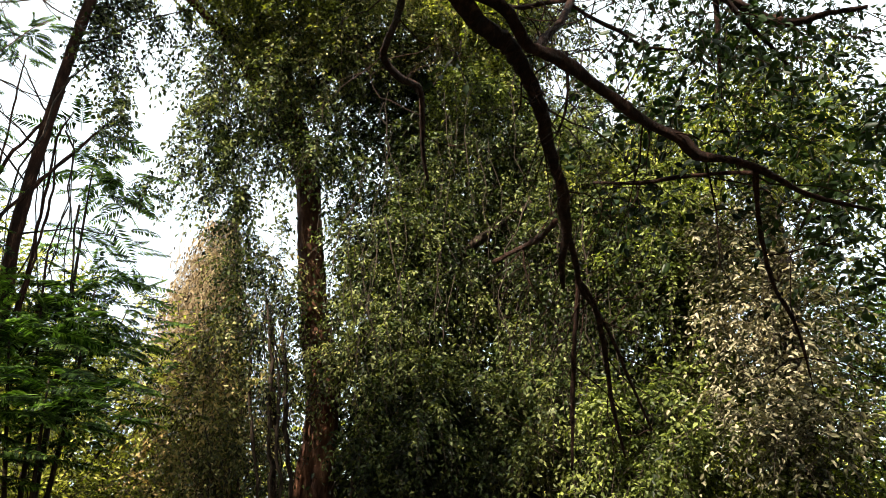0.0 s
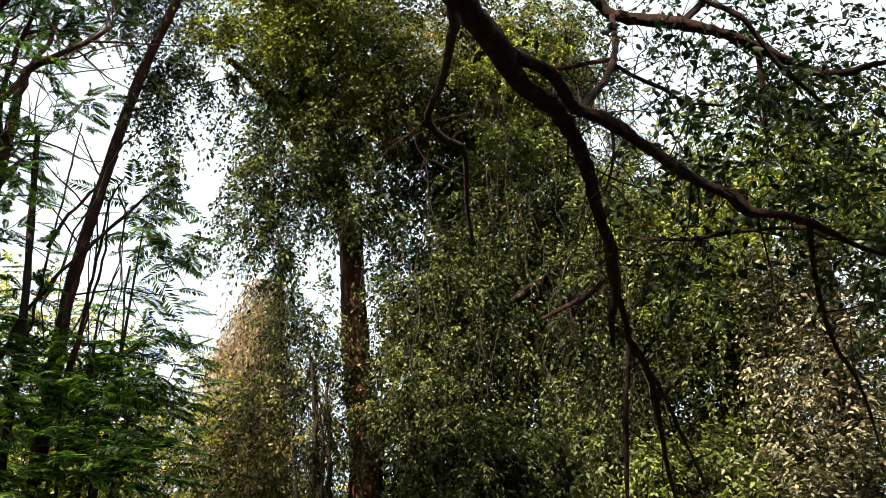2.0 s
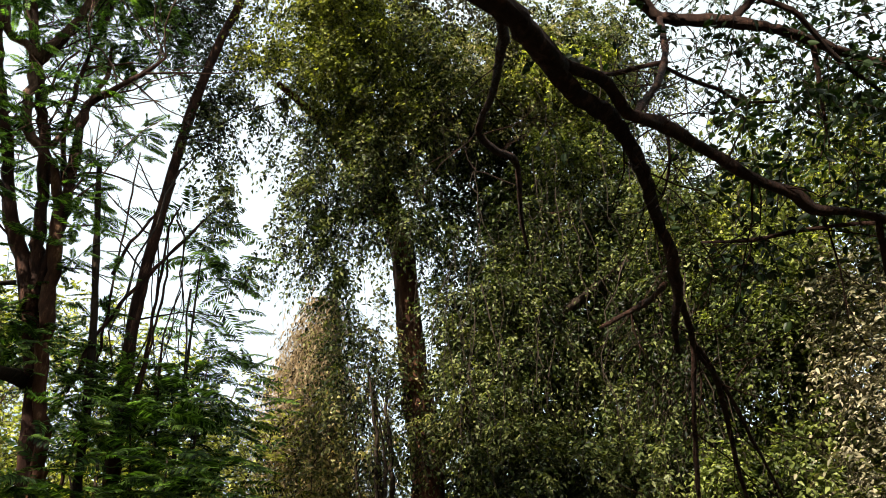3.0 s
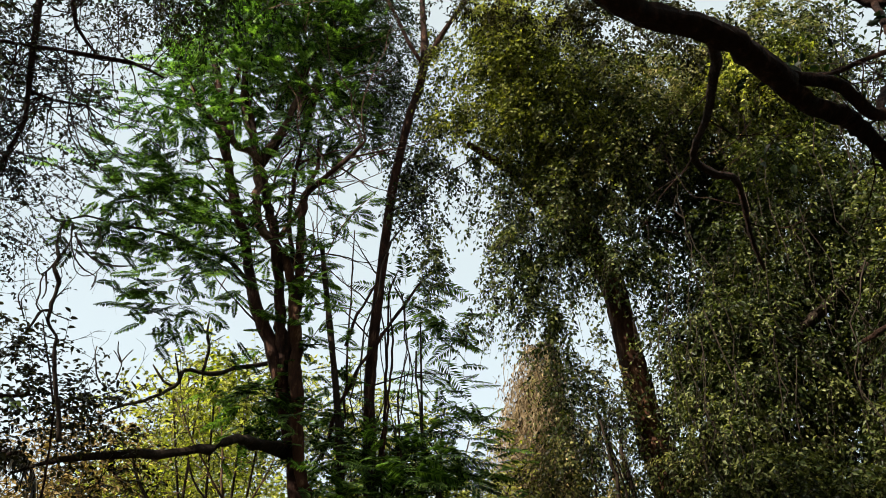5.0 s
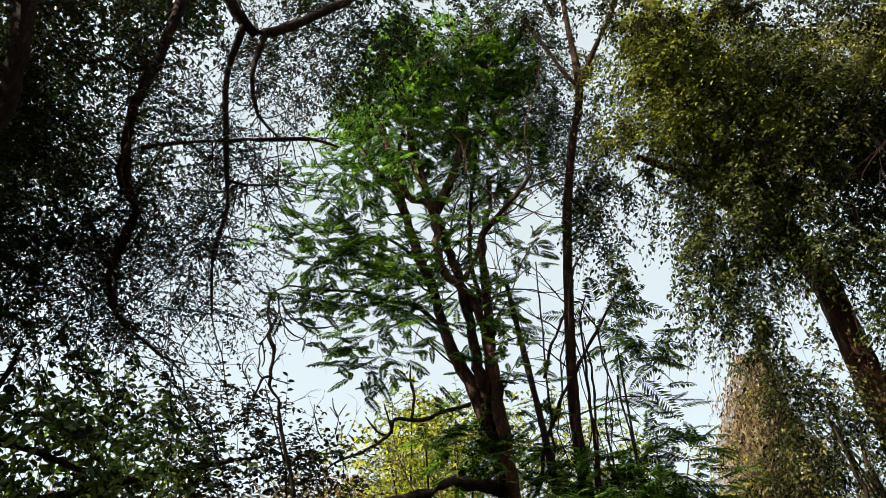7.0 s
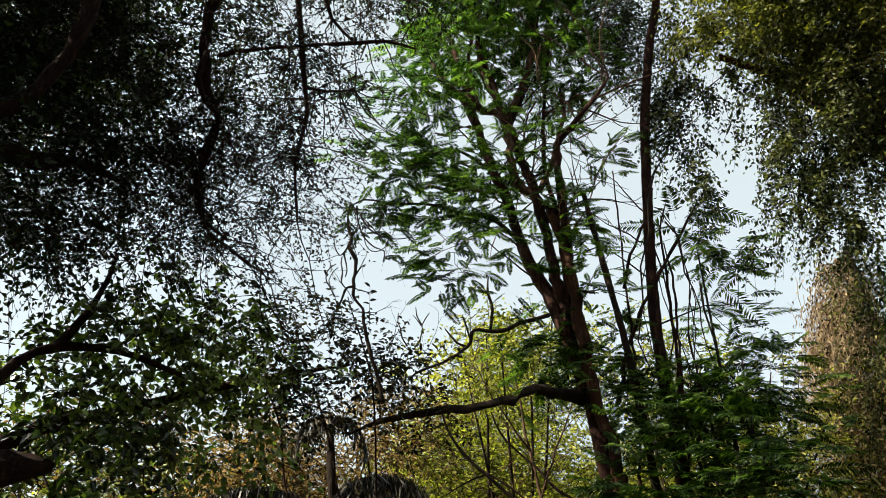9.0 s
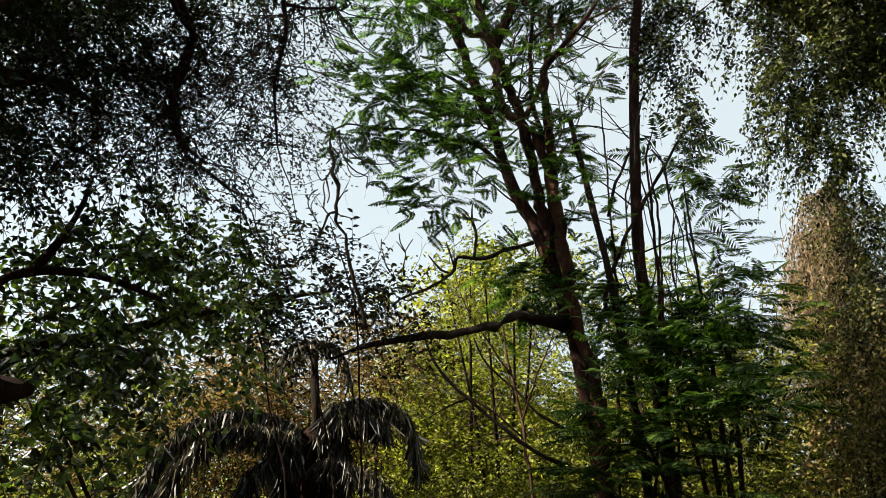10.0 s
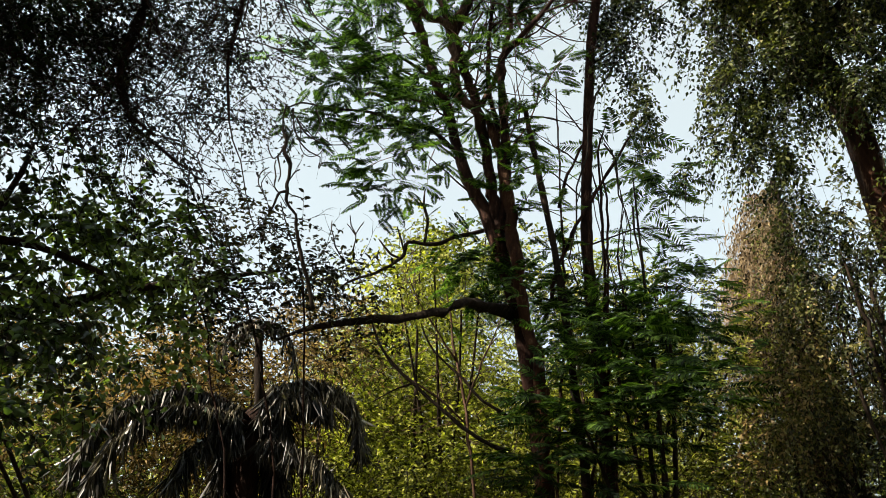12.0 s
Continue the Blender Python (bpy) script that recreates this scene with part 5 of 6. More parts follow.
limb("dead_branch", [(-4.86, 3.83, 3.31, 0.0183), (-4.89, 3.79, 3.52, 0.0174), (-4.93, 3.74, 3.70, 0.0164), (-4.96, 3.71, 3.86, 0.0153), (-4.98, 3.68, 4.01, 0.0143), (-4.99, 3.67, 4.12, 0.0132), (-5.02, 3.63, 4.18, 0.0132), (-5.05, 3.60, 4.25, 0.0144), (-5.04, 3.60, 4.33, 0.0157), (-5.05, 3.59, 4.39, 0.0158), (-5.04, 3.60, 4.45, 0.0158), (-5.04, 3.60, 4.53, 0.0171), (-5.04, 3.60, 4.59, 0.0172), (-5.06, 3.57, 4.65, 0.0172), (-5.08, 3.55, 4.71, 0.0172), (-5.07, 3.56, 4.80, 0.0173), (-5.09, 3.53, 4.90, 0.0149), (-5.10, 3.52, 4.99, 0.0075), (-5.10, 3.52, 5.10, 0.005)], BARK_GREY, broad, "bare crooked dead branch", sides=7, seed=85, wander=0.06, step=0.03)
for k, pts in enumerate(([(-5.04, 3.60, 4.33, 0.0133), (-5.08, 3.55, 4.31, 0.0133), (-5.09, 3.53, 4.25, 0.012), (-5.10, 3.52, 4.19, 0.0096), (-5.11, 3.50, 4.13, 0.006)],
                         [(-5.08, 3.55, 4.30, 0.0084), (-5.11, 3.51, 4.36, 0.0072), (-5.10, 3.51, 4.45, 0.0061), (-5.12, 3.50, 4.55, 0.0054), (-5.11, 3.50, 4.61, 0.0049)],
                         [(-5.07, 3.56, 4.80, 0.0099), (-5.09, 3.53, 4.70, 0.0098), (-5.11, 3.51, 4.65, 0.0086), (-5.13, 3.48, 4.62, 0.0061), (-5.15, 3.44, 4.70, 0.0049), (-5.16, 3.43, 4.79, 0.0037)],
                         [(-5.11, 3.51, 4.65, 0.0086), (-5.09, 3.53, 4.55, 0.0073), (-5.08, 3.54, 4.47, 0.0061), (-5.09, 3.53, 4.41, 0.0048)],
                         [(-5.14, 3.47, 4.22, 0.0072), (-5.15, 3.44, 4.28, 0.006), (-5.18, 3.41, 4.35, 0.0053), (-5.19, 3.40, 4.42, 0.0048), (-5.17, 3.42, 4.49, 0.0048), (-5.14, 3.46, 4.53, 0.0036)],
                         [(-5.15, 3.44, 4.29, 0.0048), (-5.17, 3.42, 4.37, 0.0043), (-5.15, 3.45, 4.46, 0.0039), (-5.13, 3.48, 4.50, 0.0034)],
                         [(-5.05, 3.59, 4.39, 0.0073), (-5.03, 3.61, 4.45, 0.0061), (-5.01, 3.64, 4.52, 0.0049), (-4.99, 3.67, 4.55, 0.0037)],
                         [(-5.05, 3.59, 4.33, 0.006), (-5.02, 3.63, 4.30, 0.0048), (-4.99, 3.67, 4.29, 0.0048), (-4.94, 3.73, 4.27, 0.0036)],
                         [(-5.07, 3.56, 4.82, 0.0074), (-5.05, 3.59, 4.89, 0.0062), (-5.04, 3.60, 4.99, 0.0055), (-5.03, 3.62, 5.03, 0.005), (-4.97, 3.69, 4.94, 0.005), (-4.92, 3.75, 4.85, 0.005), (-4.86, 3.83, 4.82, 0.005), (-4.78, 3.93, 4.83, 0.005), (-4.71, 4.01, 4.87, 0.0038)],
                         [(-5.01, 3.64, 4.99, 0.005), (-5.00, 3.65, 4.88, 0.005), (-5.00, 3.65, 4.79, 0.0045), (-4.98, 3.68, 4.71, 0.0045), (-4.94, 3.73, 4.68, 0.0045), (-4.89, 3.79, 4.72, 0.0045), (-4.87, 3.82, 4.81, 0.0037)],
                         [(-4.88, 3.80, 4.73, 0.004), (-4.88, 3.81, 4.64, 0.0037), (-4.89, 3.79, 4.57, 0.003)],
                         [(-5.03, 3.62, 5.02, 0.0045), (-5.02, 3.63, 5.10, 0.004), (-4.98, 3.69, 5.17, 0.0036)],
                         [(-4.74, 3.97, 3.80, 0.0071), (-4.77, 3.94, 3.87, 0.0059), (-4.78, 3.92, 3.96, 0.0053), (-4.80, 3.91, 4.02, 0.0048), (-4.80, 3.91, 4.10, 0.0036)],
                         [(-4.67, 4.05, 3.84, 0.0071), (-4.66, 4.06, 3.93, 0.006), (-4.66, 4.06, 3.99, 0.006), (-4.69, 4.03, 4.07, 0.0048), (-4.70, 4.02, 4.16, 0.0034)],
                         [(-4.66, 4.06, 3.99, 0.0053), (-4.64, 4.08, 4.05, 0.0048), (-4.62, 4.11, 4.11, 0.0034)],
                         [(-4.67, 4.06, 3.99, 0.0048), (-4.69, 4.03, 4.04, 0.0043), (-4.71, 4.00, 4.08, 0.0031)])):
    limb("twig", pts, BARK_GREY, broad, sides=5, seed=410 + k, step=0.06)
bare_twigs("twig", broad, [(-5.43, 3.9, 4.4), (-5.44, 3.89, 4.6), (-5.43, 3.91, 4.1), (-5.4, 3.95, 3.9), (-5.44, 3.89, 4.8), (-5.43, 3.9, 4.3), (-5.45, 4.35, 4.0), (-5.4, 4.5, 3.95)],
           [(-0.3, -0.6, 0.7), (-0.3, -0.5, 0.9), (-0.2, -0.6, 0.6), (0.3, 0.5, 0.4), (0.1, 0.2, 0.8), (0.3, 0.6, 0.1), (0.1, 0.2, 0.9), (0.3, 0.4, 0.8)], 0.6, BARK_TWIG, 86, r=0.005, kinks=0.9)

# ---------------------------------------------------------------- the palm
palm = thing("withered_palm", "withered palm with drooping grey-brown fronds", "palm", (-6.66, 4.85, 0))
limb("trunk", [(-6.6, 4.88, -0.85, 0.161), (-6.64, 4.82, 0.19, 0.151), (-6.7, 4.7, 1.95, 0.14), (-6.7, 4.7, 2.39, 0.155), (-6.68, 4.71, 2.65, 0.15), (-6.68, 4.71, 2.8, 0.08)], BARK_NEAR, palm, sides=12, seed=91)


def palm_frond(points, leaflet, seed, label="", first=0.06, per=14):
    rng = np.random.default_rng(seed)
    path = smooth_path(points, 0.04)
    v, f = tube(points, sides=6, rough=0.05, step=0.06, seed=seed)
    stalk = mesh_object("frond", v, f, BARK_NEAR, palm, label, smooth=True)
    start = int(len(path) * first)
    pos = np.repeat(path[start:, :3], per, 0)
    n = len(pos)
    along = np.repeat(unit(np.gradient(path[:, :3], axis=0))[start:], per, 0)
    side = unit(np.cross(along, np.array([0, 0, 1.0])))
    sign = np.where(np.arange(n) % 2, 1.0, -1.0)[:, None]
    way = side * sign * 0.16 + along * 0.15 + np.array([0, 0, -1.0]) + rng.normal(0, 0.27, (n, 3))
    up = side * sign + rng.normal(0, 0.8, (n, 3))
    rise = side * sign * rng.uniform(0.3, 1.2, (n, 1)) + along * 0.5 + np.array([0, 0, 0.9]) + rng.normal(0, 0.3, (n, 3))
    length, width = leaflet * rng.uniform(0.3, 1.1, n), rng.uniform(0.01, 0.022, n)
    knee = pos + unit(rise) * (length * rng.uniform(0.08, 0.3, n))[:, None]
    foot = blades(pos, knee - pos, up, np.linalg.norm(knee - pos, axis=1) * 1.05, width * 0.8, 0.3, 0.0)
    hang = blades(knee, way, up, length, width, 0.3, rng.uniform(-0.1, 0.3, n)[:, None], True)
    vv, ff = merged([foot, hang])
    tagged(mesh_object("leaflet_fringe", vv, ff, LEAF_PALM, stalk), kind="stuff")


for k, pts in enumerate(([(-6.66, 4.62, 2.69, 0.0252), (-6.75, 4.40, 2.84, 0.0223), (-6.86, 4.14, 2.89, 0.0193), (-6.98, 3.85, 2.87, 0.0162), (-7.08, 3.56, 2.73, 0.0131), (-7.13, 3.33, 2.47, 0.0102), (-7.14, 3.20, 2.12, 0.0049)],
                         [(-6.58, 4.56, 2.64, 0.0221), (-6.60, 4.18, 2.70, 0.0187), (-6.68, 3.87, 2.70, 0.0157), (-6.74, 3.56, 2.57, 0.0126), (-6.80, 3.33, 2.30, 0.0098), (-6.80, 3.21, 1.97, 0.0047)],
                         [(-6.85, 4.69, 2.70, 0.023), (-7.14, 4.45, 2.88, 0.0174), (-7.40, 4.22, 2.91, 0.0145), (-7.61, 4.05, 2.79, 0.0086)],
                         [(-6.62, 4.67, 2.72, 0.0253), (-6.56, 4.76, 2.94, 0.0228), (-6.45, 4.90, 3.05, 0.0202), (-6.29, 5.10, 3.08, 0.0174), (-6.11, 5.30, 3.00, 0.0145), (-6.00, 5.43, 2.78, 0.0115), (-5.94, 5.49, 2.45, 0.0057)],
                         [(-6.55, 4.61, 2.66, 0.0194), (-6.39, 4.74, 2.85, 0.0168), (-6.20, 4.90, 2.89, 0.014), (-6.03, 5.09, 2.79, 0.0084)],
                         [(-6.46, 4.56, 2.41, 0.0216), (-6.25, 4.67, 2.43, 0.0188), (-6.00, 4.82, 2.33, 0.016), (-5.80, 4.98, 2.13, 0.0132), (-5.61, 5.12, 1.81, 0.0052)],
                         [(-6.51, 4.49, 2.46, 0.0216), (-6.53, 4.29, 2.49, 0.0186), (-6.57, 4.03, 2.36, 0.0155), (-6.57, 3.85, 2.10, 0.01), (-6.57, 3.76, 1.77, 0.0049)],
                         [(-6.72, 4.70, 2.66, 0.0199), (-6.72, 4.79, 2.87, 0.0173), (-6.71, 4.89, 3.03, 0.0117)])):
    palm_frond(pts, 0.31, 92 + k, per=22)
limb("spear", [(-6.64, 4.75, 2.51, 0.054), (-6.68, 4.7, 3.06, 0.045), (-6.7, 4.68, 3.41, 0.04), (-6.7, 4.66, 3.72, 0.028)], BARK_GREY, palm, "dry upright stalk", sides=8, seed=99, wander=0.2)
for k, pts in enumerate(([(-6.7, 4.66, 3.58, 0.025), (-6.74, 4.44, 3.64, 0.021), (-6.72, 4.29, 3.43, 0.015), (-6.73, 4.27, 3.23, 0.009)],
                         [(-6.7, 4.66, 3.58, 0.025), (-6.68, 4.86, 3.72, 0.022), (-6.58, 5.0, 3.52, 0.015), (-6.55, 5.04, 3.31, 0.009)],
                         [(-6.71, 4.66, 3.61, 0.025), (-6.82, 4.85, 3.76, 0.022), (-6.8, 5.03, 3.7, 0.013)],
                         [(-6.71, 4.66, 3.59, 0.025), (-6.6, 4.46, 3.59, 0.021), (-6.56, 4.34, 3.39, 0.012)],
                         [(-6.71, 4.66, 3.61, 0.025), (-6.92, 4.71, 3.76, 0.019), (-7.16, 4.7, 3.73, 0.013)])):
    palm_frond(pts, 0.26, 190 + k, first=0.25, per=5)
HEART = (-6.66, 4.72, 2.75)
for k in range(6):
    a = 0.5 + k * 0.72
    pts = [(HEART[0] + 0.1 * math.cos(a), HEART[1] + 0.1 * math.sin(a), HEART[2] - 0.02, 0.016), (HEART[0] + 0.25 * math.cos(a), HEART[1] + 0.25 * math.sin(a), HEART[2] + 0.02, 0.013),
           (HEART[0] + 0.32 * math.cos(a), HEART[1] + 0.32 * math.sin(a), HEART[2] - 0.35, 0.01), (HEART[0] + 0.3 * math.cos(a), HEART[1] + 0.3 * math.sin(a), HEART[2] - 0.95, 0.005)]
    palm_frond(pts, 0.35, 200 + k, "dead frond hanging against the trunk" if k == 0 else "")

# ---------------------------------------------------------------- bushes beyond
def bush(label, at, lobes, mat, leaf, width, strand, count, seed, gap=0.3, droop=0.4, stems=5):
    rng = np.random.default_rng(seed)
    b = thing("bush", label, "bush", at, "bushes beyond the trees")
    for k in range(stems):
        x, y, z, rh, rv, rd, n = lobes[k % len(lobes)]
        a = (at[0] + rng.normal(0, 0.25), at[1] + rng.normal(0, 0.25), -0.1, 0.05)
        top = (x + rng.normal(0, rh * 0.3), y + rng.normal(0, rd * 0.3), z + rv * rng.uniform(0, 0.6), 0.01)
        mid = ((a[0] + top[0]) / 2 + rng.normal(0, 0.2), (a[1] + top[1]) / 2 + rng.normal(0, 0.2), top[2] * 0.5, 0.03)
        limb("stem", [a, mid, top], BARK_GREY, b, sides=6, seed=seed + k, step=0.3)
    crown("crown", b, lobes, mat, leaf, width, strand, count, droop, seed, gap=gap, gap_size=0.9, twig_mat=BARK_TWIG, twig=0.007)
    return b


# The LEAF_LIGHT bushes get part of their sunlit look from a raised leaf colour
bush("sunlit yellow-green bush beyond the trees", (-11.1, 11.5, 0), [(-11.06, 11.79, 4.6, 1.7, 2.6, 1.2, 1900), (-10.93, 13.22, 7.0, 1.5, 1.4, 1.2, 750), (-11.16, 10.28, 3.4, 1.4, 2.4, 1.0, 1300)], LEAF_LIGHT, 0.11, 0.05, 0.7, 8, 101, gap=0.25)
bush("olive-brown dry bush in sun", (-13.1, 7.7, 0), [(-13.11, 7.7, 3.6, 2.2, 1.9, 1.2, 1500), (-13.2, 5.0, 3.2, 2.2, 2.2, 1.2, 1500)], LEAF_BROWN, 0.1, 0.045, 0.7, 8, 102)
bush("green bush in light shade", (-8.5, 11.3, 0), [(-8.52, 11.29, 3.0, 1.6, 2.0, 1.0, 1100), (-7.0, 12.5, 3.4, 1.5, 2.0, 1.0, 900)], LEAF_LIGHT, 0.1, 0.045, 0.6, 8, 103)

bush("shaded green bush behind the draped tree", (-3.0, 16.5, 0), [(-4.6, 16.5, 2.6, 2.4, 2.4, 1.2, 1200), (-1.2, 16.8, 2.6, 2.4, 2.6, 1.2, 1200)], LEAF_DARK, 0.11, 0.05, 0.7, 8, 104)
bush("yellow-green bush behind the draped tree", (3.4, 15.0, 0), [(1.8, 15.4, 2.4, 2.0, 2.2, 1.2, 1000), (4.4, 14.6, 2.6, 2.0, 2.4, 1.2, 1000)], LEAF_LIGHT, 0.11, 0.05, 0.7, 8, 105)
bush("bright green bush between creepers", (5.6, 10.2, 0), [(5.6, 10.0, 3.0, 1.4, 2.2, 1.0, 1000), (7.5, 9.5, 3.2, 1.6, 2.6, 1.0, 1000)], LEAF_FRESH, 0.1, 0.045, 0.6, 8, 106)
bush("yellow-green bush at the foot of the trees", (-7.0, 9.5, 0), [(-7.0, 9.5, 1.9, 1.6, 1.6, 1.0, 900), (-9.0, 7.6, 1.6, 1.4, 1.5, 1.0, 700)], LEAF_LIGHT, 0.09, 0.04, 0.5, 8, 107)
bush("yellow-green scrub beyond the broad-leaved tree", (-8.2, 4.0, 0), [(-9.8, 4.6, 2.2, 1.7, 1.8, 1.0, 1300), (-9.0, 2.4, 2.3, 1.6, 1.9, 1.0, 1300)], LEAF_SPRING, 0.08, 0.036, 0.5, 8, 108, gap=0.5)

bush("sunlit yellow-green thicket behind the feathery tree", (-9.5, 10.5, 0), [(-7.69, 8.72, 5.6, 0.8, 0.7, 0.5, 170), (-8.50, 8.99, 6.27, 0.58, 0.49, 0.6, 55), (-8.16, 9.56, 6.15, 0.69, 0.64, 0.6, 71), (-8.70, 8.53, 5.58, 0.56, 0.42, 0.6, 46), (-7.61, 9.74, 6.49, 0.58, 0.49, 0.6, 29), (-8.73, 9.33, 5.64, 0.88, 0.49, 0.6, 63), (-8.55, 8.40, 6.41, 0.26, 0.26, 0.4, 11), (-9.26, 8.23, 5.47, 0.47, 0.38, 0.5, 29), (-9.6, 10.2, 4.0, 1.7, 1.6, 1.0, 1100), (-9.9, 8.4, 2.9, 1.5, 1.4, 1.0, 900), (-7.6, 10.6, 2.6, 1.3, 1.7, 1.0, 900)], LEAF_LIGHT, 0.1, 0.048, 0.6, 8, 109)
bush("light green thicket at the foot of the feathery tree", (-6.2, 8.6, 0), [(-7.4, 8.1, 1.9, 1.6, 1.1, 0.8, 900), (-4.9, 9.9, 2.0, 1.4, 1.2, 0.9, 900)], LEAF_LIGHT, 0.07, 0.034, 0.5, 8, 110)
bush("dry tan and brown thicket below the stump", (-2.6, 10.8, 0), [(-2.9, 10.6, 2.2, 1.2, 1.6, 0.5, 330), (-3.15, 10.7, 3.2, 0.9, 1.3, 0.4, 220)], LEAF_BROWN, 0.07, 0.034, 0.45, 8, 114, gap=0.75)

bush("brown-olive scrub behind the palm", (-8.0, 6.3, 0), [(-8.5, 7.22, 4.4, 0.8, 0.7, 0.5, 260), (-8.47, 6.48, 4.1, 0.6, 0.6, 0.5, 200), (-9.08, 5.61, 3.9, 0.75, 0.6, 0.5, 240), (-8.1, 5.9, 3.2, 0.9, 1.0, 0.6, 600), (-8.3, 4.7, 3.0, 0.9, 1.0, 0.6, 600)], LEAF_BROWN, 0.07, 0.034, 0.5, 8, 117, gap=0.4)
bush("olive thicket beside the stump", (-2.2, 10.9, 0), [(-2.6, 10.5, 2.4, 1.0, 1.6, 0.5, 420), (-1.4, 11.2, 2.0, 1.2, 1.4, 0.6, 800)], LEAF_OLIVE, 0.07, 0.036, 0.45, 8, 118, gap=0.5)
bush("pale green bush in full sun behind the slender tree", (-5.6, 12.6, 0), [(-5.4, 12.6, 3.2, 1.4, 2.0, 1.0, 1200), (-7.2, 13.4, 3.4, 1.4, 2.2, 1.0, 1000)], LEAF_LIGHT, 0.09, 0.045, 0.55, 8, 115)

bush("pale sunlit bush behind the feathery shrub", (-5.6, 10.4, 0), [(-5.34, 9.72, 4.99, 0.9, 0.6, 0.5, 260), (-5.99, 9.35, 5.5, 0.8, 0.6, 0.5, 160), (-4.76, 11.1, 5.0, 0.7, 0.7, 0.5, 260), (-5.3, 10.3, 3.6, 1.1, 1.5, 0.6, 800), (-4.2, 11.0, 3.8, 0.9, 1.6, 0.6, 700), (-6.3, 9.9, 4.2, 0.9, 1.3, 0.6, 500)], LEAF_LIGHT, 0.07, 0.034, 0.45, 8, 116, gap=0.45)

pale = thing("bare_sapling", "thin pale leafless sapling before the yellow-green bush", "sapling", (-5.8, 7.3, 0))
SAPLING = ([(-5.86, 7.25, 1.94, 0.021), (-5.92, 7.2, 2.72, 0.019), (-5.97, 7.17, 3.24, 0.017), (-6.07, 7.09, 3.85, 0.014), (-6.12, 7.05, 4.35, 0.01), (-6.2, 6.98, 4.79, 0.006)],
           [(-5.95, 7.18, 2.91, 0.013), (-6.13, 6.9, 3.18, 0.011), (-6.37, 6.56, 3.42, 0.01), (-6.47, 6.32, 3.62, 0.006)],
           [(-5.95, 7.18, 3.11, 0.014), (-5.86, 7.38, 3.66, 0.012), (-5.75, 7.59, 4.18, 0.008), (-5.65, 7.66, 4.55, 0.006)],
           [(-6.03, 7.12, 3.64, 0.012), (-6.18, 6.86, 4.03, 0.01), (-6.27, 6.64, 4.35, 0.008), (-6.38, 6.54, 4.72, 0.004)])
limb("trunk", [(-5.8, 7.3, -0.1, 0.025)] + SAPLING[0], BARK_TAN, pale, sides=7, seed=180, wander=0.4)
for k in (1, 2, 3):
    limb("branch", SAPLING[k], BARK_TAN, pale, sides=6, seed=180 + k, wander=0.4)
side_shoots("twig", pale, SAPLING, 40, 1.0, BARK_TAN, 185, r=0.006, drop=-0.6, kinks=0.5)

# ---------------------------------------------------------------- trees on the right
ivy = thing("pale_creeper_tree", "tree smothered in large-leaved pale dusty creeper", "tree", (3.6, 7.3, 0))
limb("trunk", [(3.6, 7.3, -0.2, 0.22), (3.5, 7.3, 2.0, 0.2), (3.7, 7.6, 4.2, 0.14), (3.9, 8.0, 5.6, 0.09), (3.8, 8.2, 6.4, 0.04)], BARK_GREY, ivy, sides=12, seed=111)
crown("creeper", ivy, [(3.3, 6.95, 3.9, 0.7, 1.2, 0.5, 760), (3.0, 6.6, 2.8, 0.7, 0.5, 0.5, 170), (3.01, 7.4, 4.72, 0.5, 0.4, 0.3, 120), (3.23, 6.5, 2.6, 0.5, 0.32, 0.3, 120)], LEAF_PALE, 0.062, 0.026, 0.32, 9, 0.6, 112, gap=0.2, oval=True, twig_mat=BARK_TWIG, label="large pale dusty creeper leaves")
crown("crown", ivy, [(3.75, 8.31, 6.43, 1.29, 0.83, 0.9, 1200), (4.09, 7.02, 5.71, 1.0, 1.0, 0.8, 1000), (4.98, 8.85, 4.05, 1.07, 1.3, 0.9, 900), (3.62, 7.3, 2.3, 0.9, 0.7, 0.6, 700)], LEAF_YELLOW, 0.07, 0.036, 0.4, 8, 0.6, 113, gap=0.35, clump=10, clump_size=0.18, twig_mat=BARK_TWIG)

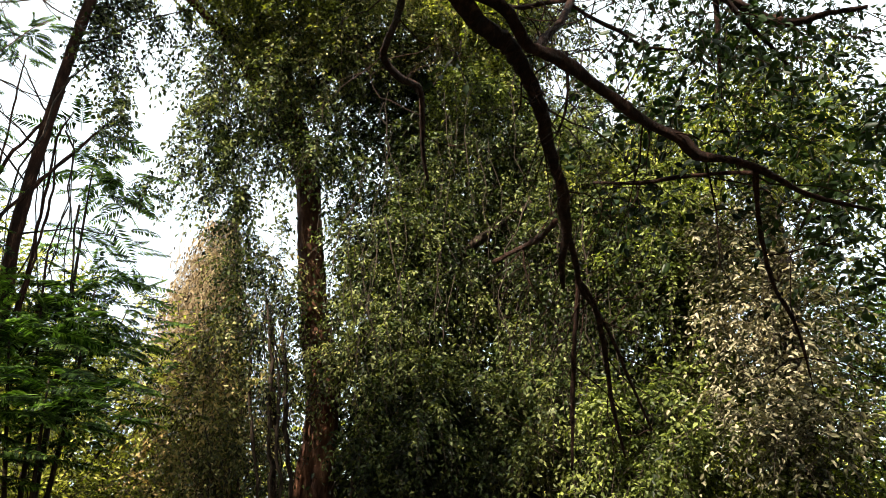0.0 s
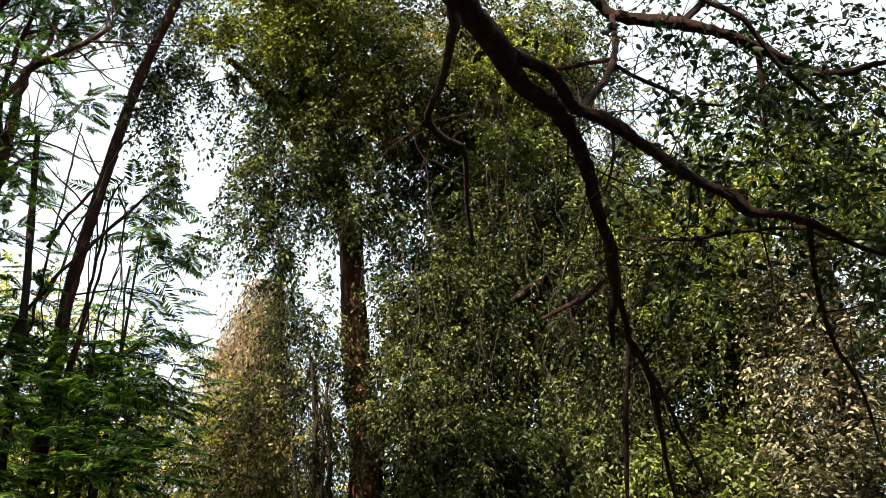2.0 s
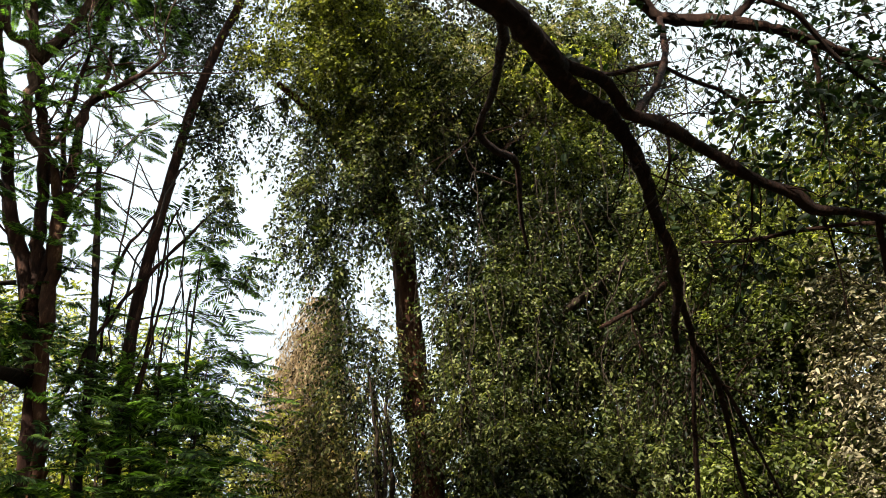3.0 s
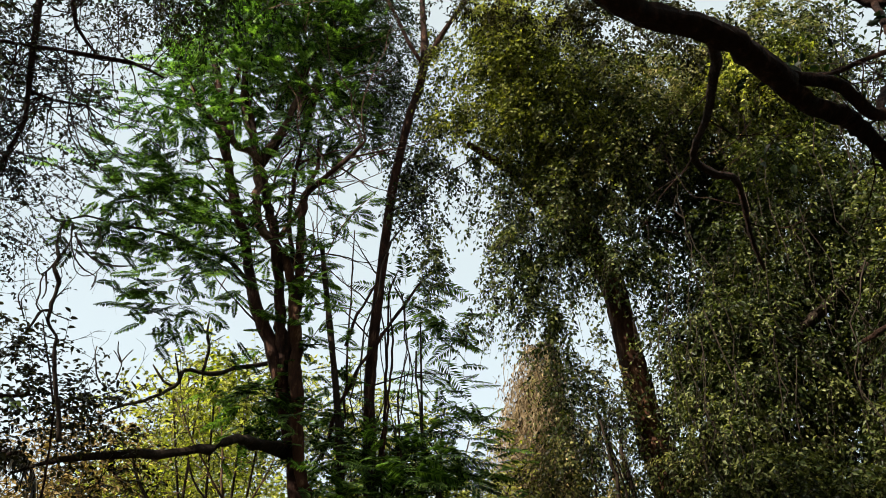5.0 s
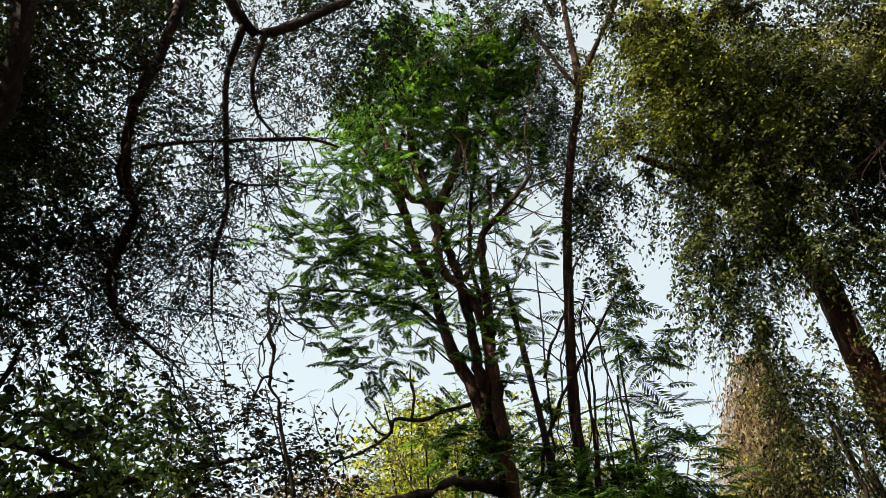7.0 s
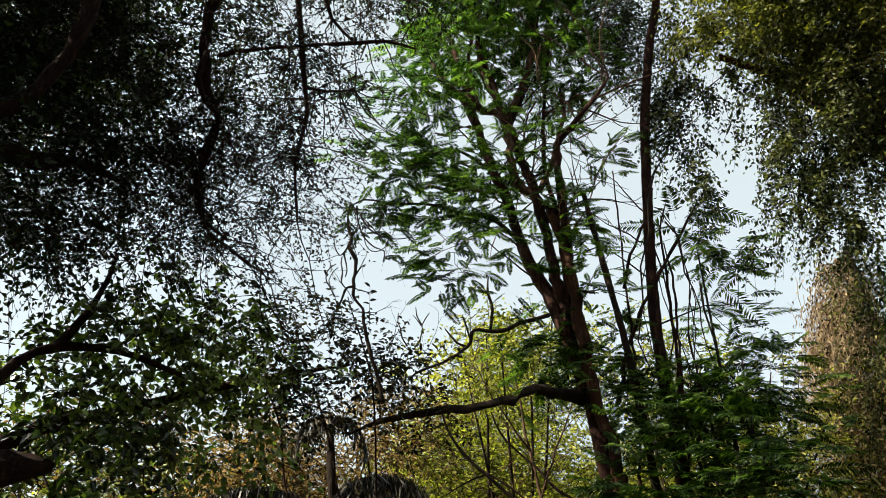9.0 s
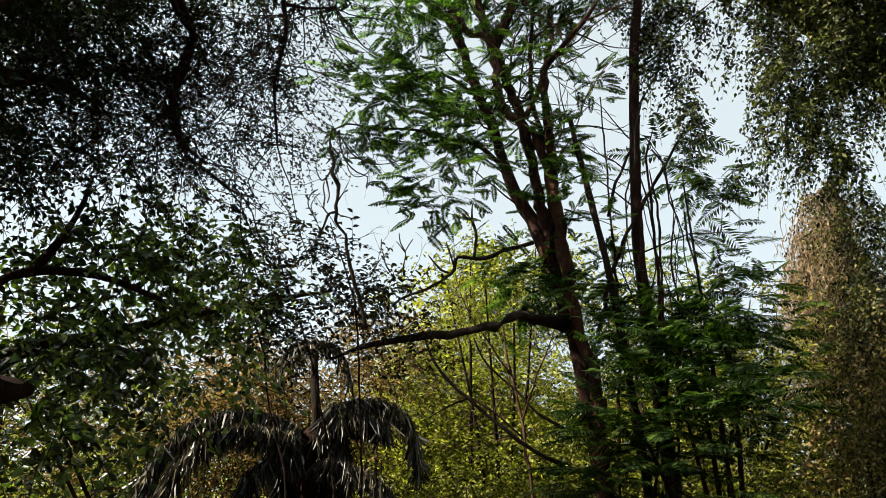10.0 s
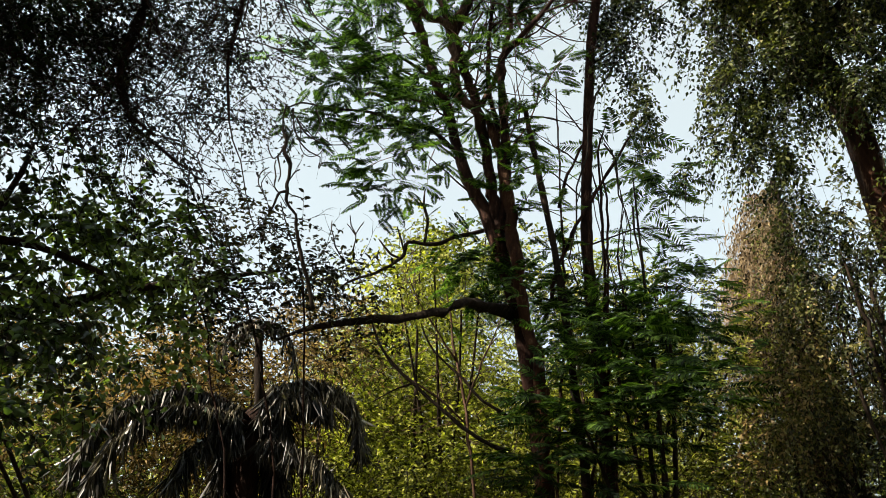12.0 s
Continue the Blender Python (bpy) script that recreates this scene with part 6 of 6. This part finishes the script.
# ---------------------------------------------------------------- the near tree whose limbs hang over the path
near = thing("near_overhanging_tree", "near tree with dark smooth limbs reaching over the path", "tree", (-0.9, -2.6, 0))
limb("trunk", [(-0.9, -2.6, -0.2, 0.2), (-0.85, -2.5, 1.4, 0.17), (-0.8, -2.2, 2.8, 0.14), (-0.6, -1.2, 3.6, 0.1), (-0.35, 0.2, 3.6, 0.075), (-0.2, 0.94, 3.24, 0.063)], BARK_NEAR, near, sides=14, seed=121)
NEAR_LIMBS = ([(-0.2, 0.94, 3.24, 0.0383), (-0.14, 1.12, 3.06, 0.0339), (-0.07, 1.21, 2.98, 0.0313), (0.12, 1.33, 2.91, 0.0265), (0.18, 1.41, 2.88, 0.0261), (0.23, 1.49, 2.86, 0.0269)],
              [(0.22, 1.47, 2.87, 0.0232), (0.25, 1.53, 2.84, 0.0260), (0.30, 1.60, 2.84, 0.0220), (0.39, 1.75, 2.86, 0.0197), (0.46, 1.92, 2.83, 0.0188), (0.51, 2.10, 2.80, 0.0184), (0.57, 2.26, 2.72, 0.0177), (0.60, 2.41, 2.65, 0.0169), (0.60, 2.53, 2.60, 0.0124), (0.61, 2.61, 2.52, 0.0067)],
              [(0.22, 1.47, 2.88, 0.0175), (0.26, 1.50, 2.87, 0.0165), (0.33, 1.56, 2.88, 0.0164), (0.37, 1.61, 2.87, 0.0172), (0.41, 1.67, 2.84, 0.0164), (0.49, 1.73, 2.85, 0.0167), (0.59, 1.81, 2.83, 0.0145), (0.68, 1.87, 2.80, 0.0160), (0.77, 1.93, 2.77, 0.0135), (0.87, 1.97, 2.74, 0.0163), (0.92, 2.00, 2.71, 0.0151), (1.01, 2.01, 2.70, 0.0116), (1.11, 2.02, 2.67, 0.0109), (1.26, 2.08, 2.62, 0.0075), (1.46, 2.11, 2.58, 0.0041)],
              [(0.10, 1.40, 3.03, 0.0176), (0.10, 1.65, 3.13, 0.0156), (0.08, 1.85, 3.21, 0.0146), (0.04, 2.15, 3.33, 0.0137), (-0.02, 2.44, 3.45, 0.0143), (-0.04, 2.57, 3.46, 0.016), (0.02, 2.67, 3.45, 0.0164), (0.09, 2.79, 3.48, 0.0133), (0.10, 2.91, 3.42, 0.0111), (0.10, 3.05, 3.33, 0.0101), (0.12, 3.17, 3.24, 0.0065)],
              [(0.43, 1.71, 2.85, 0.0081), (0.47, 1.82, 2.98, 0.0095), (0.54, 1.96, 3.14, 0.0103), (0.60, 2.10, 3.31, 0.0121), (0.67, 2.29, 3.56, 0.0124), (0.72, 2.48, 3.82, 0.0137), (0.74, 2.58, 4.00, 0.0144)],
              [(0.25, 2.15, 4.2, 0.035), (0.48, 2.38, 4.11, 0.031), (0.67, 2.54, 4.07, 0.03), (0.75, 2.58, 4.0, 0.022), (1.02, 2.57, 3.93, 0.022), (1.24, 2.57, 3.84, 0.022), (1.46, 2.65, 3.78, 0.021), (1.61, 2.64, 3.69, 0.019), (1.74, 2.58, 3.68, 0.013), (1.92, 2.57, 3.71, 0.008)],
              [(1.02, 2.57, 3.93, 0.018), (1.15, 2.55, 4.05, 0.016), (1.3, 2.5, 4.18, 0.011)],
              [(0.58, 2.39, 2.72, 0.011), (0.64, 2.56, 2.67, 0.011), (0.68, 2.7, 2.57, 0.01), (0.67, 2.82, 2.38, 0.009), (0.67, 2.97, 2.13, 0.007), (0.66, 3.0, 1.94, 0.004)],
              [(0.68, 2.7, 2.59, 0.01), (0.77, 2.86, 2.52, 0.011), (0.84, 3.09, 2.4, 0.01), (0.88, 3.22, 2.23, 0.009), (0.94, 3.34, 2.03, 0.005)],
              [(0.69, 2.71, 2.55, 0.007), (0.83, 2.97, 2.48, 0.007), (0.95, 3.19, 2.33, 0.007), (1.08, 3.4, 2.15, 0.004)],
              [(1.09, 2.02, 2.67, 0.009), (1.14, 2.17, 2.56, 0.007), (1.21, 2.3, 2.42, 0.007), (1.31, 2.41, 2.31, 0.006), (1.38, 2.52, 2.14, 0.002)],
              [(0.41, 3.22, 2.86, 0.009), (0.52, 3.0, 2.84, 0.011), (0.57, 2.8, 2.8, 0.011), (0.58, 2.5, 2.73, 0.009)],
              [(1.04, 2.38, 3.89, 0.01), (1.20, 2.42, 3.82, 0.011), (1.29, 2.49, 3.76, 0.0111), (1.39, 2.56, 3.66, 0.01), (1.50, 2.61, 3.58, 0.0089), (1.61, 2.66, 3.47, 0.0055)],
              [(1.32, 2.59, 3.78, 0.0114), (1.33, 2.64, 3.68, 0.0103), (1.34, 2.69, 3.60, 0.0092), (1.35, 2.74, 3.51, 0.0069), (1.36, 2.79, 3.42, 0.0034)],
              [(0.63, 2.19, 3.43, 0.0089), (0.56, 2.26, 3.48, 0.0081), (0.48, 2.32, 3.51, 0.0063), (0.44, 2.38, 3.57, 0.0043)],
              [(0.64, 2.19, 3.41, 0.0068), (0.72, 2.27, 3.42, 0.008), (0.84, 2.34, 3.41, 0.0071), (0.94, 2.42, 3.41, 0.0062), (1.07, 2.42, 3.39, 0.0041)],
              [(1.15, 2.11, 2.71, 0.0073), (1.06, 2.21, 2.76, 0.0069), (0.96, 2.31, 2.80, 0.0072), (0.86, 2.39, 2.82, 0.0065), (0.72, 2.48, 2.87, 0.0039)],
              [(0.57, 2.00, 3.07, 0.0043), (0.57, 2.02, 2.97, 0.0034), (0.56, 2.06, 2.89, 0.0042), (0.54, 2.09, 2.84, 0.0026)])
for k, pts in enumerate(NEAR_LIMBS):
    limb("limb", pts, BARK_NEAR, near, sides=12, seed=122 + k, rough=0.13, step=0.025, wander=0.1)

bare_twigs("twig", near, [(0.61, 2.6, 2.62), (0.68, 2.72, 2.5), (0.67, 2.85, 2.3), (0.78, 2.9, 2.5), (0.85, 3.1, 2.38), (0.7, 2.75, 2.55), (0.9, 3.1, 2.4), (0.55, 2.3, 2.76), (0.42, 1.95, 2.88), (0.75, 1.91, 2.77), (0.95, 2.02, 2.7), (1.1, 2.04, 2.66)],
           [(0.5, 0.4, -0.6), (-0.3, 0.3, -0.9), (0.4, 0.2, -0.9), (0.6, 0.2, -0.6), (-0.2, 0.2, -1), (0.2, 0.3, -1), (0.8, 0.2, -0.4), (0.8, 0.5, 0.1), (0.7, 0.5, -0.5), (0.1, 0.6, -0.7), (0.3, 0.4, -0.9), (0.6, 0.5, -0.2)], 0.5, BARK_NEAR, 150, r=0.0035, kinks=0.6)


side_shoots("twig", near, NEAR_LIMBS[1:], 90, 0.45, BARK_NEAR, 151, r=0.003, drop=0.35, kinks=0.8)


def blade_mesh(name, length, width, curl, fold, mat):
    """One leaf blade with a short stalk, arched along its length."""
    prof = ((0.0, 0.02), (0.12, 0.06), (0.28, 0.8), (0.5, 1.0), (0.74, 0.72), (1.0, 0.02))
    v, f = [], []
    for t, w in prof:
        z = -curl * length * t * t
        for sgn in (-1, 0, 1):
            v.append((sgn * width * 0.5 * w, length * t, z + abs(sgn) * fold * width * w))
    for k in range(len(prof) - 1):
        a = k * 3
        f += [(a, a + 1, a + 4), (a, a + 4, a + 3), (a + 1, a + 2, a + 5), (a + 1, a + 5, a + 4)]
    me = bpy.data.meshes.new(name)
    me.from_pydata(v, [], f)
    me.materials.append(mat)
    return me


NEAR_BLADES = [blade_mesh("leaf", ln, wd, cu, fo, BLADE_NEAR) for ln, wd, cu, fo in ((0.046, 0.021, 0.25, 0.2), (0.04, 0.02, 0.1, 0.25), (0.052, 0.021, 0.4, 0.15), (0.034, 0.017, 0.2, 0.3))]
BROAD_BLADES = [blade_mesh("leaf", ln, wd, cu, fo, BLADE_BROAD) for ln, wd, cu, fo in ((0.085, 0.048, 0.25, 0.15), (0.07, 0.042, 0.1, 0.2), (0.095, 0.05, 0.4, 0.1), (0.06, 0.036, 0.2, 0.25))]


def near_sprays(parent, lobes, per, strand, seed, shapes, stem=0.0022):
    """Sprays close to the eye: every leaf is an object on a shared mesh, and each shoot a thin stem."""
    rng = np.random.default_rng(seed)
    p, out = in_lobes(rng, lobes, 0)
    base, stems = Vector(parent.location), []
    for q, o in zip(p, out):
        d = unit(unit(o + 1e-6) * 0.4 + rng.normal(0, 0.7, 3) + np.array([0, 0, -0.25]))
        ln = strand * rng.uniform(0.6, 1.3)
        tt = np.linspace(0, 1, 5)[:, None]
        path = q + d * ln * tt + np.array([0, 0, -0.35]) * ln * tt**2
        stems.append(path)
        for k in range(per):
            t = (k + 0.7) / per
            at = q + d * ln * t + np.array([0, 0, -0.35]) * ln * t * t
            side = unit(np.cross(d, [0, 0, 1.0]))
            way = unit(d * 0.6 + side * (1 if k % 2 else -1) * 0.8 + rng.normal(0, 0.3, 3) + np.array([0, 0, -0.35]))
            up = unit(np.array([0, 0, 1.0]) + rng.normal(0, 0.7, 3))
            x = unit(np.cross(way, up))
            m = Matrix((x, way, np.cross(x, way))).transposed().to_4x4()
            m.translation = Vector(at) - base
            ob = new("leaf", shapes[int(rng.integers(4))])
            ob.parent = parent
            ob.matrix_basis = m @ Matrix.Scale(float(rng.uniform(0.75, 1.2)), 4)
    v, f = thin_tubes(np.array(stems), stem, 0.001)
    tagged(mesh_object("brushwood", v, f, BARK_NEAR, parent), kind="stuff")


# Sprays that look like silhouettes through their darkened leaf colour
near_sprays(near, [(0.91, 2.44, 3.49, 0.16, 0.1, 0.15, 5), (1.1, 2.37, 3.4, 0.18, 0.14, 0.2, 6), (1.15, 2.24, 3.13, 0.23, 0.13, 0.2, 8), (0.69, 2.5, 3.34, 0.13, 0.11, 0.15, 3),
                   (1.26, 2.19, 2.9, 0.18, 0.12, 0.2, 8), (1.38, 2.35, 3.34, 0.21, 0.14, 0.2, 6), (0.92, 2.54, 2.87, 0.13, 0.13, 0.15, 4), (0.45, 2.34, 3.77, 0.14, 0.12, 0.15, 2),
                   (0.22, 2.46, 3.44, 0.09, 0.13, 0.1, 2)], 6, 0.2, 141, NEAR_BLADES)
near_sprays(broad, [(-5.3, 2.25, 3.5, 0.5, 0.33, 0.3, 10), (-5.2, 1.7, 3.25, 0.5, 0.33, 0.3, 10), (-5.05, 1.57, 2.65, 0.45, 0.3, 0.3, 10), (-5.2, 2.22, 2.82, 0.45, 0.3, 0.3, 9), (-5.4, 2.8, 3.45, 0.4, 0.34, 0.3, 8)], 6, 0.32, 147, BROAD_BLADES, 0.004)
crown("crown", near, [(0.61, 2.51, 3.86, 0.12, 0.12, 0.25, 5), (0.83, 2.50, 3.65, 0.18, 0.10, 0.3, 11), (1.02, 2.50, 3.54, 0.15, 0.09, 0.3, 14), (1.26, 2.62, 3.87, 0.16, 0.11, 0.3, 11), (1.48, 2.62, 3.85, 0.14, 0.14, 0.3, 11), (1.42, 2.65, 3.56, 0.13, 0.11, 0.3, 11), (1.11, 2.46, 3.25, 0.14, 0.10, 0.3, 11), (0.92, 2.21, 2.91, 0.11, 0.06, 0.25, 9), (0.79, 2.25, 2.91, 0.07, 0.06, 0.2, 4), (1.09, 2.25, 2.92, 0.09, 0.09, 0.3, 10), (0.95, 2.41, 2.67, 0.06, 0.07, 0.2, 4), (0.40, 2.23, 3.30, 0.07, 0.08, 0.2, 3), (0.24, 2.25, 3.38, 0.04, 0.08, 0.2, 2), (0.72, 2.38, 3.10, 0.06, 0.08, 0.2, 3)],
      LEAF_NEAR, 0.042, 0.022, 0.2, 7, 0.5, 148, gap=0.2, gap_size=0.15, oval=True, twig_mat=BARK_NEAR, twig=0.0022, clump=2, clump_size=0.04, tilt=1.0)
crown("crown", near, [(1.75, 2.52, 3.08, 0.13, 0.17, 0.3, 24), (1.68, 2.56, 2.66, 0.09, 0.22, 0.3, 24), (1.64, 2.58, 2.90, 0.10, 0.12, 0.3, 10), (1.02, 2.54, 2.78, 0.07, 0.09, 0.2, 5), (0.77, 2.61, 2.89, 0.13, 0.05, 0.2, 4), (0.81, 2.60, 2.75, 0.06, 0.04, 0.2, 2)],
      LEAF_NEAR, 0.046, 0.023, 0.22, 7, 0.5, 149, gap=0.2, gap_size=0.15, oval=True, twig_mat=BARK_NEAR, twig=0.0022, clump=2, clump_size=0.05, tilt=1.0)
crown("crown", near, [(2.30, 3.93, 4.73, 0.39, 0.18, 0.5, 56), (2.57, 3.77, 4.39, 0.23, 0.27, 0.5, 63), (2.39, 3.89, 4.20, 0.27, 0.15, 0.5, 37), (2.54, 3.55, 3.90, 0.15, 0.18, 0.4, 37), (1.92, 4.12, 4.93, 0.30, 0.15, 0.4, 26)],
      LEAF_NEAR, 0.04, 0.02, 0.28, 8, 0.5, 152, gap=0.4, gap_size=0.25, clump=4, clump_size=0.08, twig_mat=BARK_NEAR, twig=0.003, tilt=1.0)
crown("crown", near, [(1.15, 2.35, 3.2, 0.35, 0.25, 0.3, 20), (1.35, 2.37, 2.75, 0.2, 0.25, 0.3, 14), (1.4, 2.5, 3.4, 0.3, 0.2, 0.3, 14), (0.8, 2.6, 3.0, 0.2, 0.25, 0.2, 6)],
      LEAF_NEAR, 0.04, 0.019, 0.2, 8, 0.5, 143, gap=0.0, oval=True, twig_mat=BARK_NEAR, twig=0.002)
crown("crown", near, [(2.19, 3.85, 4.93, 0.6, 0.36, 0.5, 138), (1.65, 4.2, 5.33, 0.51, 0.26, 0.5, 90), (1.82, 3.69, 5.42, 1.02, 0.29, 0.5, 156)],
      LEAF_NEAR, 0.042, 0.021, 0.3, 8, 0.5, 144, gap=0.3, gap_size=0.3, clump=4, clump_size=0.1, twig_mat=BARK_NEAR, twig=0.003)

crown("crown", near, [(2.59, 6.08, 5.85, 0.5, 0.42, 0.5, 140), (3.0, 5.9, 5.95, 0.5, 0.36, 0.5, 105), (3.0, 5.9, 5.2, 0.6, 0.4, 0.5, 126)],
      LEAF_SPRING, 0.065, 0.034, 0.32, 8, 0.5, 145, gap=0.3, gap_size=0.3, clump=6, clump_size=0.12, twig_mat=BARK_NEAR, twig=0.003, label="bright green foliage farther out")

crown("crown", near, [(1.92, 3.22, 3.38, 0.3, 0.16, 0.25, 60), (1.85, 3.03, 2.84, 0.13, 0.22, 0.2, 40)], LEAF_DARK, 0.05, 0.026, 0.25, 8, 0.5, 146, gap=0.3, gap_size=0.2, clump=4, clump_size=0.06, oval=True, twig_mat=BARK_NEAR, twig=0.002)

# its crown over the path and behind: unseen, added to keep off sun and sky
crown("crown", near, [(0.3, -1.6, 5.6, 3.2, 0.7, 2.2, 1700), (2.6, -0.6, 5.0, 1.8, 0.9, 1.6, 900), (-2.2, -1.8, 5.2, 1.8, 0.9, 1.6, 900), (0.6, 1.2, 6.6, 2.2, 0.6, 1.2, 260), (3.6, 1.8, 5.6, 1.0, 0.8, 1.2, 500)],
      LEAF_DARK, 0.12, 0.06, 0.5, 7, 0.5, 142, gap=0.1, gap_size=0.8, twig_mat=BARK_NEAR, twig=0.004)

# ---------------------------------------------------------------- woods that close the place all round
def woods(name, label, lobes, mat, seed, leaf):
    holder = thing(name, label, "woodland")
    tagged(holder, kind="stuff")
    for k, (x, y, z, rh, rv, rd, n) in enumerate(lobes):
        limb("trunk", [(x, y, -0.2, 0.2), (x + 0.2, y, z * 0.6, 0.16), (x, y + 0.1, z + rv * 0.5, 0.05)], BARK_GREY, holder, sides=8, seed=seed + k, step=0.6)
    crown("crown", holder, lobes, mat, leaf, leaf * 0.5, 0.9, 8, 0.5, seed, gap=0.1, gap_size=1.2)


# Added ring behind the viewer, never seen; low towards the sun, tall elsewhere to block skylight
ring = []
for k in range(15):
    a = radians(95 + k * 170 / 14)
    d = 9.5 + 1.5 * math.sin(k * 2.1)
    tall = 1.9 if k < 5 else 4.6
    ring.append((-math.sin(a) * d, math.cos(a) * d, tall + 0.5 * math.sin(k * 1.3), 2.0, tall, 1.4, 230 if k < 5 else 360))
woods("unseen_woodland_behind", "unseen dark green woodland added behind the viewer to hold back light", ring, LEAF_DARK, 300, 0.34)
far = []
for k in range(26):
    a = radians(-95 + k * 190 / 25)
    d = 23 + 3 * math.sin(k * 1.7)
    far.append((-math.sin(a) * d, math.cos(a) * d, 2.4 + 0.5 * math.sin(k * 2.3), 3.4, 3.0 + 0.7 * math.sin(k * 1.1), 1.6, 360))
woods("distant_woodland", "hazy sunlit green woodland in the distance", far, LEAF_LIGHT, 340, 0.3)
